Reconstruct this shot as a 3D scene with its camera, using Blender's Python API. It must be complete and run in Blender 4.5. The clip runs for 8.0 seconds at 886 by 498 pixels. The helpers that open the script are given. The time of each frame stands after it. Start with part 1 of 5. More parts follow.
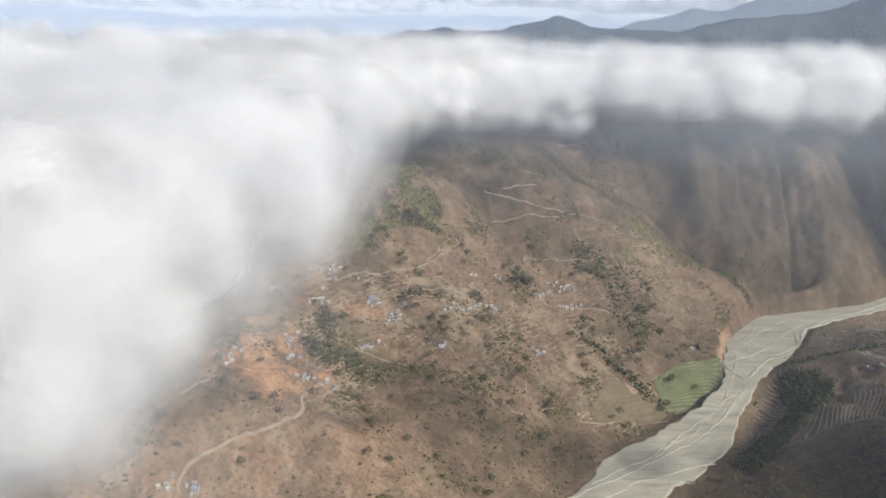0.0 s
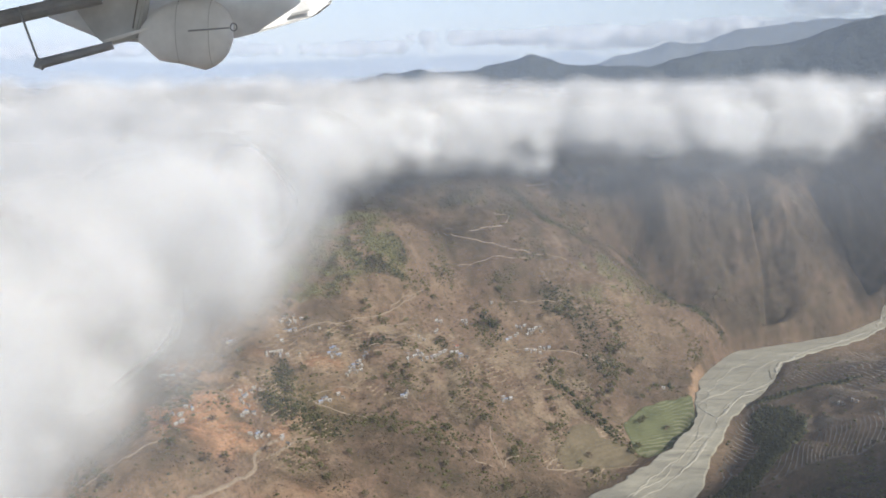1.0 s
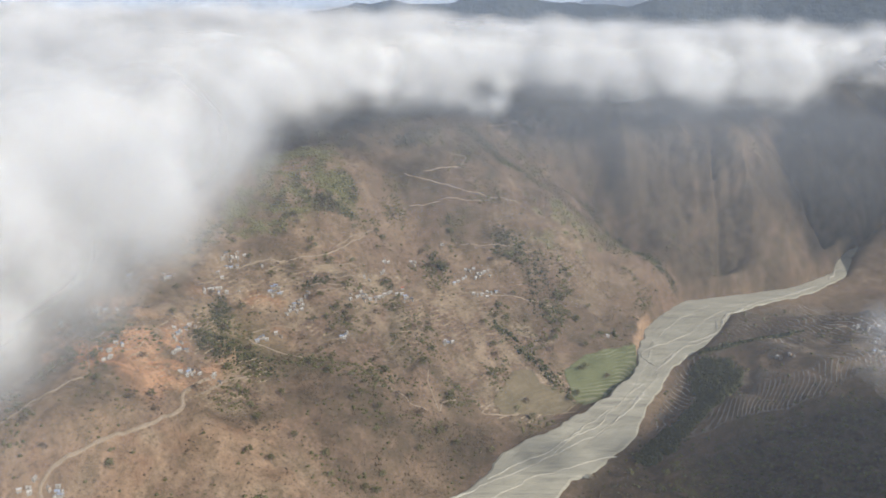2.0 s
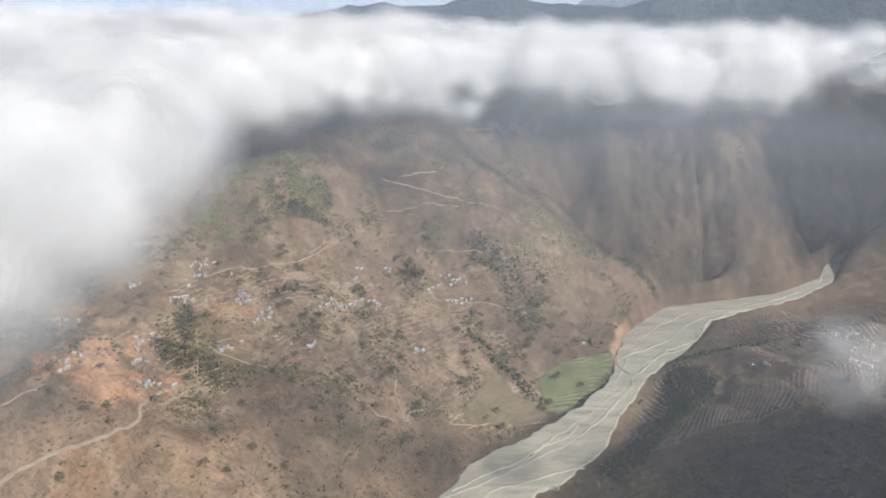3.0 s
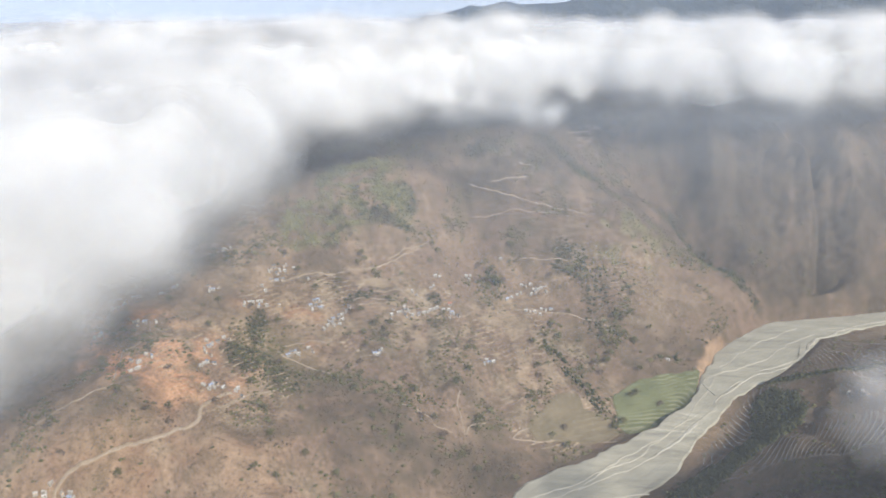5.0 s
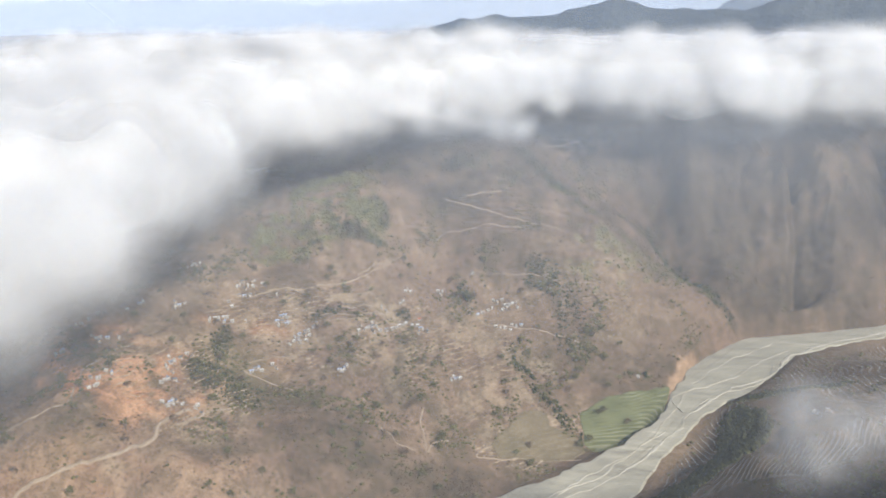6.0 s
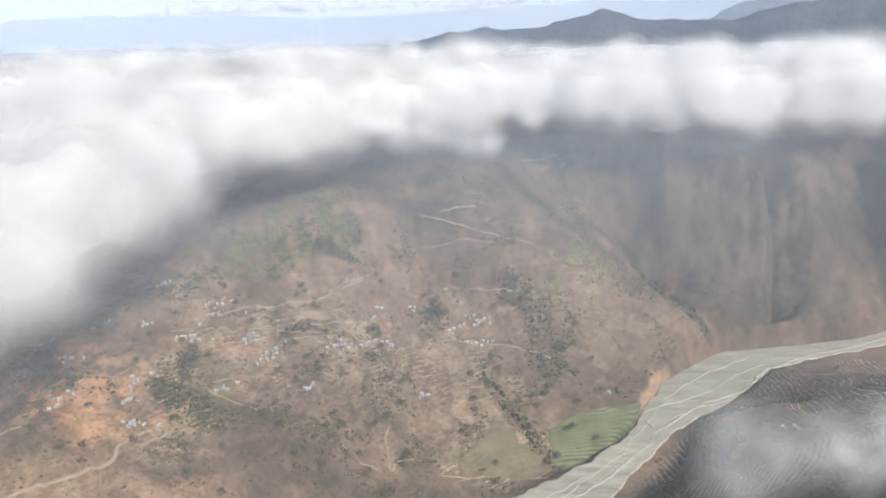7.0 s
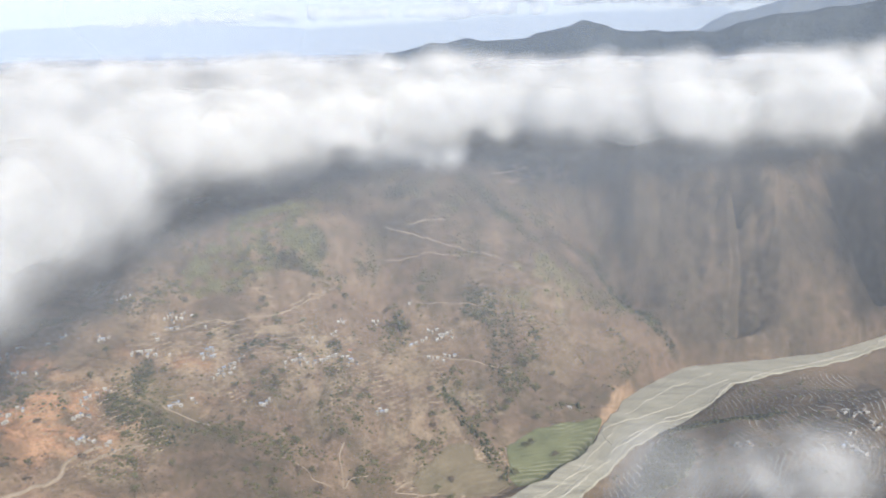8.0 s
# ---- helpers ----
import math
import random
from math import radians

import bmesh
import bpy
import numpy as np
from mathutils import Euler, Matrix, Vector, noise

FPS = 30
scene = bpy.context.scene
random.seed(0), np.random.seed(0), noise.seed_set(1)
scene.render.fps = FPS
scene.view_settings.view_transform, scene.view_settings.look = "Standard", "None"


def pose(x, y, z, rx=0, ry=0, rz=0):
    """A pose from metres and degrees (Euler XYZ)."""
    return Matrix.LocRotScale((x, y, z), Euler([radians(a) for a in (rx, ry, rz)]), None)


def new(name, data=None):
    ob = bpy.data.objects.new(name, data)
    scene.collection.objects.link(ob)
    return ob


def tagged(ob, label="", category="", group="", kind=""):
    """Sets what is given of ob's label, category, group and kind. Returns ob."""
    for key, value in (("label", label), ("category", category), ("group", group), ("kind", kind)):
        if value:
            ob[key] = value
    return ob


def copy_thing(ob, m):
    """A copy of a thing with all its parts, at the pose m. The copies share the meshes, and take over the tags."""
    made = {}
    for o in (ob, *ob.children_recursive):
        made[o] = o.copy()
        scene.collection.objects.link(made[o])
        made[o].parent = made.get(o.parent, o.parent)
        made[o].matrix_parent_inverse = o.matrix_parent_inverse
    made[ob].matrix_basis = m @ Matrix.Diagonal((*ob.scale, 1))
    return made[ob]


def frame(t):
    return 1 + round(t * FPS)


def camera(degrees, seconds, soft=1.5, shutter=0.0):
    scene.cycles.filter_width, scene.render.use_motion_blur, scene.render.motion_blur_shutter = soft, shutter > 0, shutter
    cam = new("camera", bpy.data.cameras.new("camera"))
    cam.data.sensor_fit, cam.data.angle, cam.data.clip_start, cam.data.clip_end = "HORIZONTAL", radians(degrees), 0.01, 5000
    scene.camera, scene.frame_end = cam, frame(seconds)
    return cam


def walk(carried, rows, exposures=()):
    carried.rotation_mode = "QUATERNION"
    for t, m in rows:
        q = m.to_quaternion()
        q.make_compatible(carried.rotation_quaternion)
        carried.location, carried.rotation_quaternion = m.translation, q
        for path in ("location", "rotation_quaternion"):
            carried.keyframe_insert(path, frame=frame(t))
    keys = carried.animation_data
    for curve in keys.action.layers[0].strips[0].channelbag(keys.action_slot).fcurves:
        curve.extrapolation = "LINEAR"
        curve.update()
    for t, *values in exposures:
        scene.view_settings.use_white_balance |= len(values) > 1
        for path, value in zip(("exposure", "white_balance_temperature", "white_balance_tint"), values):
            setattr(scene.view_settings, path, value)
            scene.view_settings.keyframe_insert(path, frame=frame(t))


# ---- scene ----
# The camera looks out of the side of an aircraft that flies along a river valley.
cam = camera(55.27, 8.0, soft=1.7)
# seconds, place in metres, turn in degrees
ROWS = [
    (0, 0.00, 0.00, 330.00, 73.924, -1.465, 0.418),
    (0.5, 16.44, 6.31, 332.72, 75.432, -0.344, 0.307),
    (1, 33.16, 12.38, 335.28, 76.445, 0.383, -0.279),
    (1.5, 50.13, 18.27, 337.69, 75.105, -0.720, -0.873),
    (2, 67.31, 23.98, 339.96, 71.988, -1.764, -0.806),
    (2.2, 74.24, 26.22, 340.83, 72.239, -2.528, -0.454),
    (3.3, 112.69, 38.24, 345.28, 71.903, -1.109, -0.062),
    (3.5, 119.73, 40.39, 346.03, 71.967, -1.026, 0.195),
    (4, 137.37, 45.71, 347.84, 70.726, -0.037, 4.140),
    (4.5, 155.02, 51.02, 349.57, 71.137, 0.740, 8.656),
    (6, 207.74, 67.07, 354.30, 72.339, 1.146, 10.522),
    (6.5, 225.10, 72.57, 355.77, 72.616, 1.538, 10.573),
    (7, 242.29, 78.19, 357.19, 73.068, 1.851, 10.920),
    (7.5, 259.27, 83.96, 358.59, 73.490, 1.959, 11.012),
    (8, 276.01, 89.91, 359.97, 73.640, 1.809, 10.902),
]
walk(cam, [(t, pose(x, y, z, rx, ry, rz)) for t, x, y, z, rx, ry, rz in ROWS],
     exposures=[(0.0, 0.33), (0.5, 0.26), (1.0, 0.28), (1.7, 0.27), (2.2, 0.27), (3.5, 0.52), (4.5, 0.54), (8.0, 0.50)])

# ---- world, sun ----
SUN = Vector((0.56, -0.60, 0.58)).normalized()
world = bpy.data.worlds.new("sky")
scene.world = world
world.use_nodes = True
wn = world.node_tree
sky = wn.nodes.new("ShaderNodeTexSky")
sky.sky_type = "NISHITA"
sky.sun_disc = False
sky.sun_elevation = math.asin(SUN.z)
sky.sun_rotation = math.atan2(SUN.x, SUN.y)
sky.altitude = 1200
sky.air_density, sky.dust_density, sky.ozone_density = 1.0, 1.2, 1.5
wn.links.new(sky.outputs["Color"], wn.nodes["Background"].inputs["Color"])
wn.nodes["Background"].inputs["Strength"].default_value = 0.11
sun_data = bpy.data.lights.new("sun", "SUN")
sun_data.energy, sun_data.angle, sun_data.color = 4.6, radians(0.5), (1.0, 0.95, 0.86)
sun = new("sun", sun_data)
sun.rotation_euler = SUN.to_track_quat("Z", "Y").to_euler()
scene.cycles.transparent_max_bounces = 48

# ---- numeric noise ----
def hash01(i, j, k, seed):
    h = (i.astype(np.int64) * 73856093) ^ (j.astype(np.int64) * 19349663) ^ (k.astype(np.int64) * 83492791) ^ (seed * 2654435)
    h = (h ^ (h >> 13)) * 1274126177 & 0x7FFFFFFF
    h = (h ^ (h >> 15)) * 668265263 & 0x7FFFFFFF
    return ((h ^ (h >> 11)) & 0xFFFFF) / 1048575.0


def value2(x, y, seed=0):
    """Smooth noise in the plane, -1 to 1."""
    i, j = np.floor(x), np.floor(y)
    u, v = x - i, y - j
    u, v = u * u * u * (u * (6 * u - 15) + 10), v * v * v * (v * (6 * v - 15) + 10)
    k = np.zeros_like(i)
    a, b = hash01(i, j, k, seed), hash01(i + 1, j, k, seed)
    c, d = hash01(i, j + 1, k, seed), hash01(i + 1, j + 1, k, seed)
    return 2 * ((a + (b - a) * u) * (1 - v) + (c + (d - c) * u) * v) - 1


def value3(x, y, z, seed=0):
    i, j, k = np.floor(x), np.floor(y), np.floor(z)
    u, v, w = x - i, y - j, z - k
    u, v, w = u * u * (3 - 2 * u), v * v * (3 - 2 * v), w * w * (3 - 2 * w)
    total = 0
    for di in (0, 1):
        for dj in (0, 1):
            for dk in (0, 1):
                part_weight = (u if di else 1 - u) * (v if dj else 1 - v) * (w if dk else 1 - w)
                total = total + part_weight * hash01(i + di, j + dj, k + dk, seed)
    return 2 * total - 1


def fbm2(x, y, size, octaves=4, seed=0, gain=0.5):
    total, amp, norm = 0, 1.0, 0.0
    for o in range(octaves):
        f = 2.0 ** o / size
        total = total + amp * value2(x * f + 17.3 * o, y * f - 9.1 * o, seed + o)
        norm += amp
        amp *= gain
    return total / norm


def smooth(a, b, v):
    u = np.clip((v - a) / (b - a), 0, 1)
    return u * u * (3 - 2 * u)


# ---- the lie of the land ----
# river: x, y, half width of its gravel bed
RIVER = [(-200, 90, 32), (-60, 300, 31), (10, 400, 30), (70, 480, 29), (112, 534, 28), (153, 585, 27), (173, 606, 27), (192, 620, 27), (215, 641, 26),
         (232, 660, 22), (250, 683, 15.5), (269, 708, 12.5), (284, 734, 14), (304, 774, 25), (320, 798, 30), (343, 829, 31), (372, 868, 27), (398, 883, 21),
         (446, 905, 14), (500, 930, 9.5), (542, 961, 8), (570, 983, 8), (596, 1025, 8), (624, 1066, 6), (700, 1130, 6), (850, 1220, 6), (1100, 1320, 6)]
# hills and hollows: x, y, radius, height
HILLS = [(-25, 650, 160, -50), (500, 1325, 160, 220), (125, 1025, 100, 35), (-400, 500, 160, -40), (-25, 1400, 100, 48), (200, 725, 60, -13),
         (800, 650, 160, 44), (-250, 800, 60, -40), (50, 875, 60, -15), (200, 875, 60, 28), (500, 425, 100, 18), (-25, 425, 60, 25),
         (575, 875, 100, -33), (-100, 800, 100, 11), (275, 1325, 60, 21), (350, 575, 60, -15), (-325, 1100, 60, 15),
         (125, 800, 60, -29), (-175, 950, 60, -13), (-175, 425, 60, -24), (500, 725, 60, 17)]
# lesser rises and dips of the slope
KNOLLS = [(-60, 550, 100, 29), (360, 590, 100, 31), (100, 630, 60, 14), (-40, 890, 40, 24), (-160, 530, 40, 27), (160, 950, 100, 0), (460, 990, 40, 9), (360, 1050, 40, -12), (260, 1090, 40, 21), (180, 1030, 40, -29), (340, 890, 40, 20), (280, 690, 40, -18),
          (340, 970, 40, -23), (-80, 770, 40, -7), (40, 850, 40, -13), (240, 870, 40, -11), (420, 1010, 40, 18), (440, 730, 40, -7), (180, 1110, 40, 11), (-180, 630, 60, 11), (40, 610, 40, 10), (380, 1090, 40, -17), (160, 870, 40, -9), (100, 790, 40, 6)]


def river_bank(x, y):
    """Distance from the river's edge (inside: negative) and the side (1: the village's, -1: the other)."""
    best, side = np.full(np.shape(x), 1e9), np.ones(np.shape(x))
    for (ax, ay, aw), (bx, by, bw) in zip(RIVER[:-1], RIVER[1:]):
        dx, dy = bx - ax, by - ay
        u = np.clip(((x - ax) * dx + (y - ay) * dy) / (dx * dx + dy * dy), 0, 1)
        px, py = x - ax - u * dx, y - ay - u * dy
        r = np.hypot(px, py) - (aw + u * (bw - aw))
        s = np.where(dx * py - dy * px >= 0, 1.0, -1.0)
        near = r < best
        best, side = np.where(near, r, best), np.where(near, s, side)
    return best, side


def river_level(y):
    return 0.03 * np.maximum(y - 720, 0) - 0.15 * np.clip(735 - y, 0, 260)


def blob(x, y, cx, cy, rx, ry, turn=0.0, soft=0.5):
    """1 inside a soft-edged, wavy ellipse, 0 outside."""
    c, s = math.cos(radians(turn)), math.sin(radians(turn))
    u, v = ((x - cx) * c + (y - cy) * s) / rx, (-(x - cx) * s + (y - cy) * c) / ry
    r = np.hypot(u, v) + 0.22 * fbm2(x, y, 28.0, 3, 5)
    return 1 - smooth(1 - soft / 2, 1 + soft / 2, r)


# the bluff's gullies and rills: plan line from the top down, depth, width of the left wall and of the right one
GULLIES = [([(392, 1085), (405, 1045), (413, 1020), (414, 972), (409, 945), (402, 915)], 46, 10, 46),
           ([(362, 1060), (362, 997), (370, 966), (370, 933)], 6, 8, 22), ([(332, 1050), (330, 990), (321, 958), (308, 933)], 6, 10, 26),
           ([(470, 1085), (467, 1058), (462, 1008), (458, 961)], 8, 9, 24), ([(478, 1060), (485, 1036), (499, 1001), (503, 970)], 5, 8, 18),
           ([(436, 1060), (434, 1028), (430, 987), (431, 950)], 4, 8, 18), ([(388, 1040), (388, 1000), (392, 960)], 3, 6, 12),
           ([(565, 1150), (570, 1090), (582, 1045), (600, 1010)], 85, 48, 60)]


def gully(x, y, line, deep, left, right):
    """How deep a gully cuts a slope; its line runs down towards smaller y."""
    s = x - np.interp(y, [p[1] for p in line[::-1]], [p[0] for p in line[::-1]])
    ends = smooth(line[-1][1] - 25, line[-1][1], y) * (1 - smooth(line[0][1] - 30, line[0][1] + 10, y))
    return deep * ends * np.maximum(1 - np.where(s > 0, s / right, -s / left), 0)


def line_distance(x, y, points):
    best = np.full(np.shape(x), 1e9)
    for (ax, ay), (bx, by) in zip(points[:-1], points[1:]):
        dx, dy = bx - ax, by - ay
        u = np.clip(((x - ax) * dx + (y - ay) * dy) / (dx * dx + dy * dy), 0, 1)
        best = np.minimum(best, np.hypot(x - ax - u * dx, y - ay - u * dy))
    return best


def height(x, y):
    x, y = np.asarray(x, float), np.asarray(y, float)
    wob = 5 * fbm2(x, y, 34.0, 3, 3)
    d, side = river_bank(x, y)
    d = d + wob * smooth(-2, 10, d)
    out = np.maximum(d, 0)
    z = np.where(side > 0, 190 * (1 - np.exp(-out / 260)), 85 * (1 - np.exp(-out / 220)))
    gate = 1 - np.exp(-out / 10)
    for cx, cy, r, h in HILLS:
        z = z + h * gate * np.exp(-((x - cx) ** 2 + (y - cy) ** 2) / (2 * r * r))
    # the steep bluff with its ribs and gullies
    foot = np.interp(y, [870, 935, 1000, 1060, 1150], [350, 304, 268, 262, 262])
    bluff = smooth(0, 42, x - foot) * (1 - smooth(640, 720, x)) * smooth(880, 915, y) * (1 - smooth(1200, 1330, y)) * (side > 0)
    face = np.interp(out, [0, 6, 14, 25, 55, 100, 130, 170, 260, 420], [2, 7, 14, 28, 70, 118, 145, 168, 192, 205])
    wx, wy = x + 5 * fbm2(x, y, 30, 4, 8), y + 5 * fbm2(x, y, 30, 4, 11)
    face = face + 12
    for line, deep, left, right in GULLIES:
        face = face - gully(wx, wy, line, deep, left, right) * smooth(6, 30, out)
    face = face + smooth(6, 40, out) * (4 * fbm2(x, y, 24, 5, 9, 0.6) - 5 * np.abs(fbm2(wx - 0.3 * y, 0.5 * y, 26, 5, 10)) - 1.5 * np.abs(fbm2(x + 0.25 * y, 0.5 * y, 9, 3, 12)))
    z = z + bluff * (face - z)
    for cx, cy, r, h in KNOLLS:
        z = z + h * gate * np.exp(-((x - cx) ** 2 + (y - cy) ** 2) / (2 * r * r))
    # gullies and small relief on the village slope
    slope = smooth(8, 90, out)
    ridged = np.abs(fbm2(x + 0.3 * y, 0.45 * y, 46, 4, 21))
    z = z + slope * (9 * (ridged - 0.25) + 5 * fbm2(x, y, 70, 4, 22) + 2.4 * fbm2(x, y, 17, 3, 25))
    # cut bank beside the river bend, wooded gully behind the green field
    z = z + 5 * blob(x, y, 296, 820, 22, 44, -35, 0.8) * smooth(0, 3, d) * (1 - smooth(5, 24, d))
    # the side valley between the village hill and the bluff
    cut = line_distance(x, y, [(352, 872), (300, 936), (258, 1000), (243, 1010)])
    z = z - 0.34 * np.minimum(z, 120) * np.exp(-np.abs(cut + wob) / 32) * smooth(880, 950, y)
    # the hilltops stay inside the clouds
    z = np.where(z > 190, 190 + 45 * (1 - np.exp(-(z - 190) / 45)), z)
    # mountains in the distance, under and beyond the clouds
    far = smooth(1300, 2600, np.hypot(x - 150, np.maximum(y - 300, (300 - y) * 1.2)))
    z = z * (1 - far) + far * (10 + 40 * fbm2(x, y, 900, 4, 31))
    z = z + smooth(0, 6, out) * 0.5 * fbm2(x, y, 9, 3, 44)
    bed = river_level(y)
    return np.where(d <= 0, bed - 1.2, bed + z + smooth(0, 5, d) * 1.2 - 1.2)


def terraced(x, y):
    """Where the village has terraced fields."""
    return np.clip(blob(x, y, 40, 735, 120, 62, 20, 0.8) + blob(x, y, -110, 615, 60, 60, 0, 0.8) + blob(x, y, 150, 690, 55, 45, 30, 0.8)
                   + blob(x, y, -70, 720, 60, 40, 0, 0.8) + 0.7 * blob(x, y, 205, 850, 62, 80, 10, 0.9), 0, 1)

# ---- materials ----
def material(name):
    m = bpy.data.materials.new(name)
    m.use_nodes = True
    nt = m.node_tree
    return m, nt, nt.nodes["Principled BSDF"]


def node(nt, kind, **inputs):
    n = nt.nodes.new(kind)
    for key, value in inputs.items():
        n.inputs[key.replace("_", " ")].default_value = value
    return n


def ramp(nt, source, stops):
    r = nt.nodes.new("ShaderNodeValToRGB")
    while len(r.color_ramp.elements) < len(stops):
        r.color_ramp.elements.new(0.5)
    for e, (p, c) in zip(r.color_ramp.elements, stops):
        e.position, e.color = p, (*c, 1) if len(c) == 3 else c
    nt.links.new(source, r.inputs["Fac"])
    return r.outputs["Color"]


def mixed(nt, fac, a, b, blend="MIX"):
    n = nt.nodes.new("ShaderNodeMix")
    n.data_type, n.blend_type = "RGBA", blend
    for value, slot in ((fac, 0), (a, 6), (b, 7)):
        if isinstance(value, (int, float)):
            n.inputs[slot].default_value = value
        elif isinstance(value, tuple):
            n.inputs[slot].default_value = (*value, 1)
        else:
            nt.links.new(value, n.inputs[slot])
    return n.outputs[2]


def noise_out(nt, size, detail=5, rough=0.6, vector=None, distort=0.0):
    """Noise with features about size metres wide."""
    if vector is None:
        vector = nt.nodes.new("ShaderNodeNewGeometry").outputs["Position"]
    n = node(nt, "ShaderNodeTexNoise", Scale=1.0 / size, Detail=detail, Roughness=rough, Distortion=distort)
    nt.links.new(vector, n.inputs["Vector"])
    return n.outputs["Fac"]


def bumped(nt, bsdf, source, strength, distance):
    b = node(nt, "ShaderNodeBump", Strength=strength, Distance=distance)
    nt.links.new(source, b.inputs["Height"])
    nt.links.new(b.outputs["Normal"], bsdf.inputs["Normal"])


def mottled(name, dark, light, size, rough=0.9, bump=0.3, bump_size=None, metal=0.0, speck=None):
    """A matt surface that varies between two colours at two scales."""
    m, nt, bsdf = material(name)
    a, b = noise_out(nt, size), noise_out(nt, size / 9, 4)
    c = ramp(nt, a, [(0.3, dark), (0.7, light)])
    c = mixed(nt, 0.45, c, ramp(nt, b, [(0.25, tuple(v * 0.55 for v in dark)), (0.75, tuple(min(1, v * 1.3) for v in light))]))
    if speck:
        c = mixed(nt, ramp(nt, noise_out(nt, size / 3, 3), [(0.58, (0, 0, 0)), (0.66, (1, 1, 1))]), c, speck)
    nt.links.new(c, bsdf.inputs["Base Color"])
    bsdf.inputs["Roughness"].default_value, bsdf.inputs["Metallic"].default_value = rough, metal
    bsdf.inputs["Specular IOR Level"].default_value = 0.2
    if bump:
        bumped(nt, bsdf, b, bump, bump_size or size / 15)
    return m


def land_material():
    """Dry winter hillside: straw grass, bare earth, scrub (also painted shade), red soil and green wood, by the land
    cover.
    """
    m, nt, bsdf = material("dry_hillside")
    cover = nt.nodes.new("ShaderNodeAttribute")
    cover.attribute_name = "cover"
    sep = nt.nodes.new("ShaderNodeSeparateColor")
    nt.links.new(cover.outputs["Color"], sep.inputs["Color"])
    big, mid, small, grain = noise_out(nt, 60, 6), noise_out(nt, 14, 6, 0.65), noise_out(nt, 4, 5, 0.7), noise_out(nt, 1.2, 4, 0.7)
    straw = ramp(nt, mid, [(0.25, (0.143, 0.099, 0.066)), (0.5, (0.232, 0.162, 0.108)), (0.75, (0.345, 0.252, 0.174))])
    earth = ramp(nt, small, [(0.2, (0.10, 0.068, 0.050)), (0.8, (0.265, 0.176, 0.122))])
    ground = mixed(nt, ramp(nt, big, [(0.38, (0, 0, 0)), (0.62, (1, 1, 1))]), straw, earth)
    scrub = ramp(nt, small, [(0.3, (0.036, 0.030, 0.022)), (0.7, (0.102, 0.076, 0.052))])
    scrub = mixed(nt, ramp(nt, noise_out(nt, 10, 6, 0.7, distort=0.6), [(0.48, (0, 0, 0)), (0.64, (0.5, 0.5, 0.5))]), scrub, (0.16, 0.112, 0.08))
    red = ramp(nt, mid, [(0.25, (0.34, 0.155, 0.082)), (0.75, (0.54, 0.28, 0.16))])
    green = ramp(nt, small, [(0.3, (0.075, 0.078, 0.03)), (0.7, (0.155, 0.15, 0.062))])
    c = mixed(nt, sep.outputs["Green"], ground, scrub)
    c = mixed(nt, sep.outputs["Blue"], c, red)
    c = mixed(nt, cover.outputs["Alpha"], c, green)
    tan = ramp(nt, small, [(0.2, (0.30, 0.225, 0.145)), (0.8, (0.46, 0.365, 0.25))])
    c = mixed(nt, sep.outputs["Red"], c, tan)
    c = mixed(nt, ramp(nt, noise_out(nt, 3.2, 5, 0.7), [(0.50, (0, 0, 0)), (0.66, (0.6, 0.6, 0.6))]), c, (0.065, 0.053, 0.034))
    c = mixed(nt, ramp(nt, grain, [(0.54, (0, 0, 0)), (0.68, (0.6, 0.6, 0.6))]), c, (0.05, 0.042, 0.028))
    c = mixed(nt, ramp(nt, noise_out(nt, 19, 6, 0.68, distort=0.8), [(0.47, (0, 0, 0)), (0.62, (0.5, 0.5, 0.5))]), c, (0.085, 0.068, 0.042))
    nt.links.new(c, bsdf.inputs["Base Color"])
    bsdf.inputs["Roughness"].default_value = 0.95
    bsdf.inputs["Specular IOR Level"].default_value = 0.1
    bumped(nt, bsdf, mixed(nt, 0.5, small, grain), 0.9, 1.2)
    return m


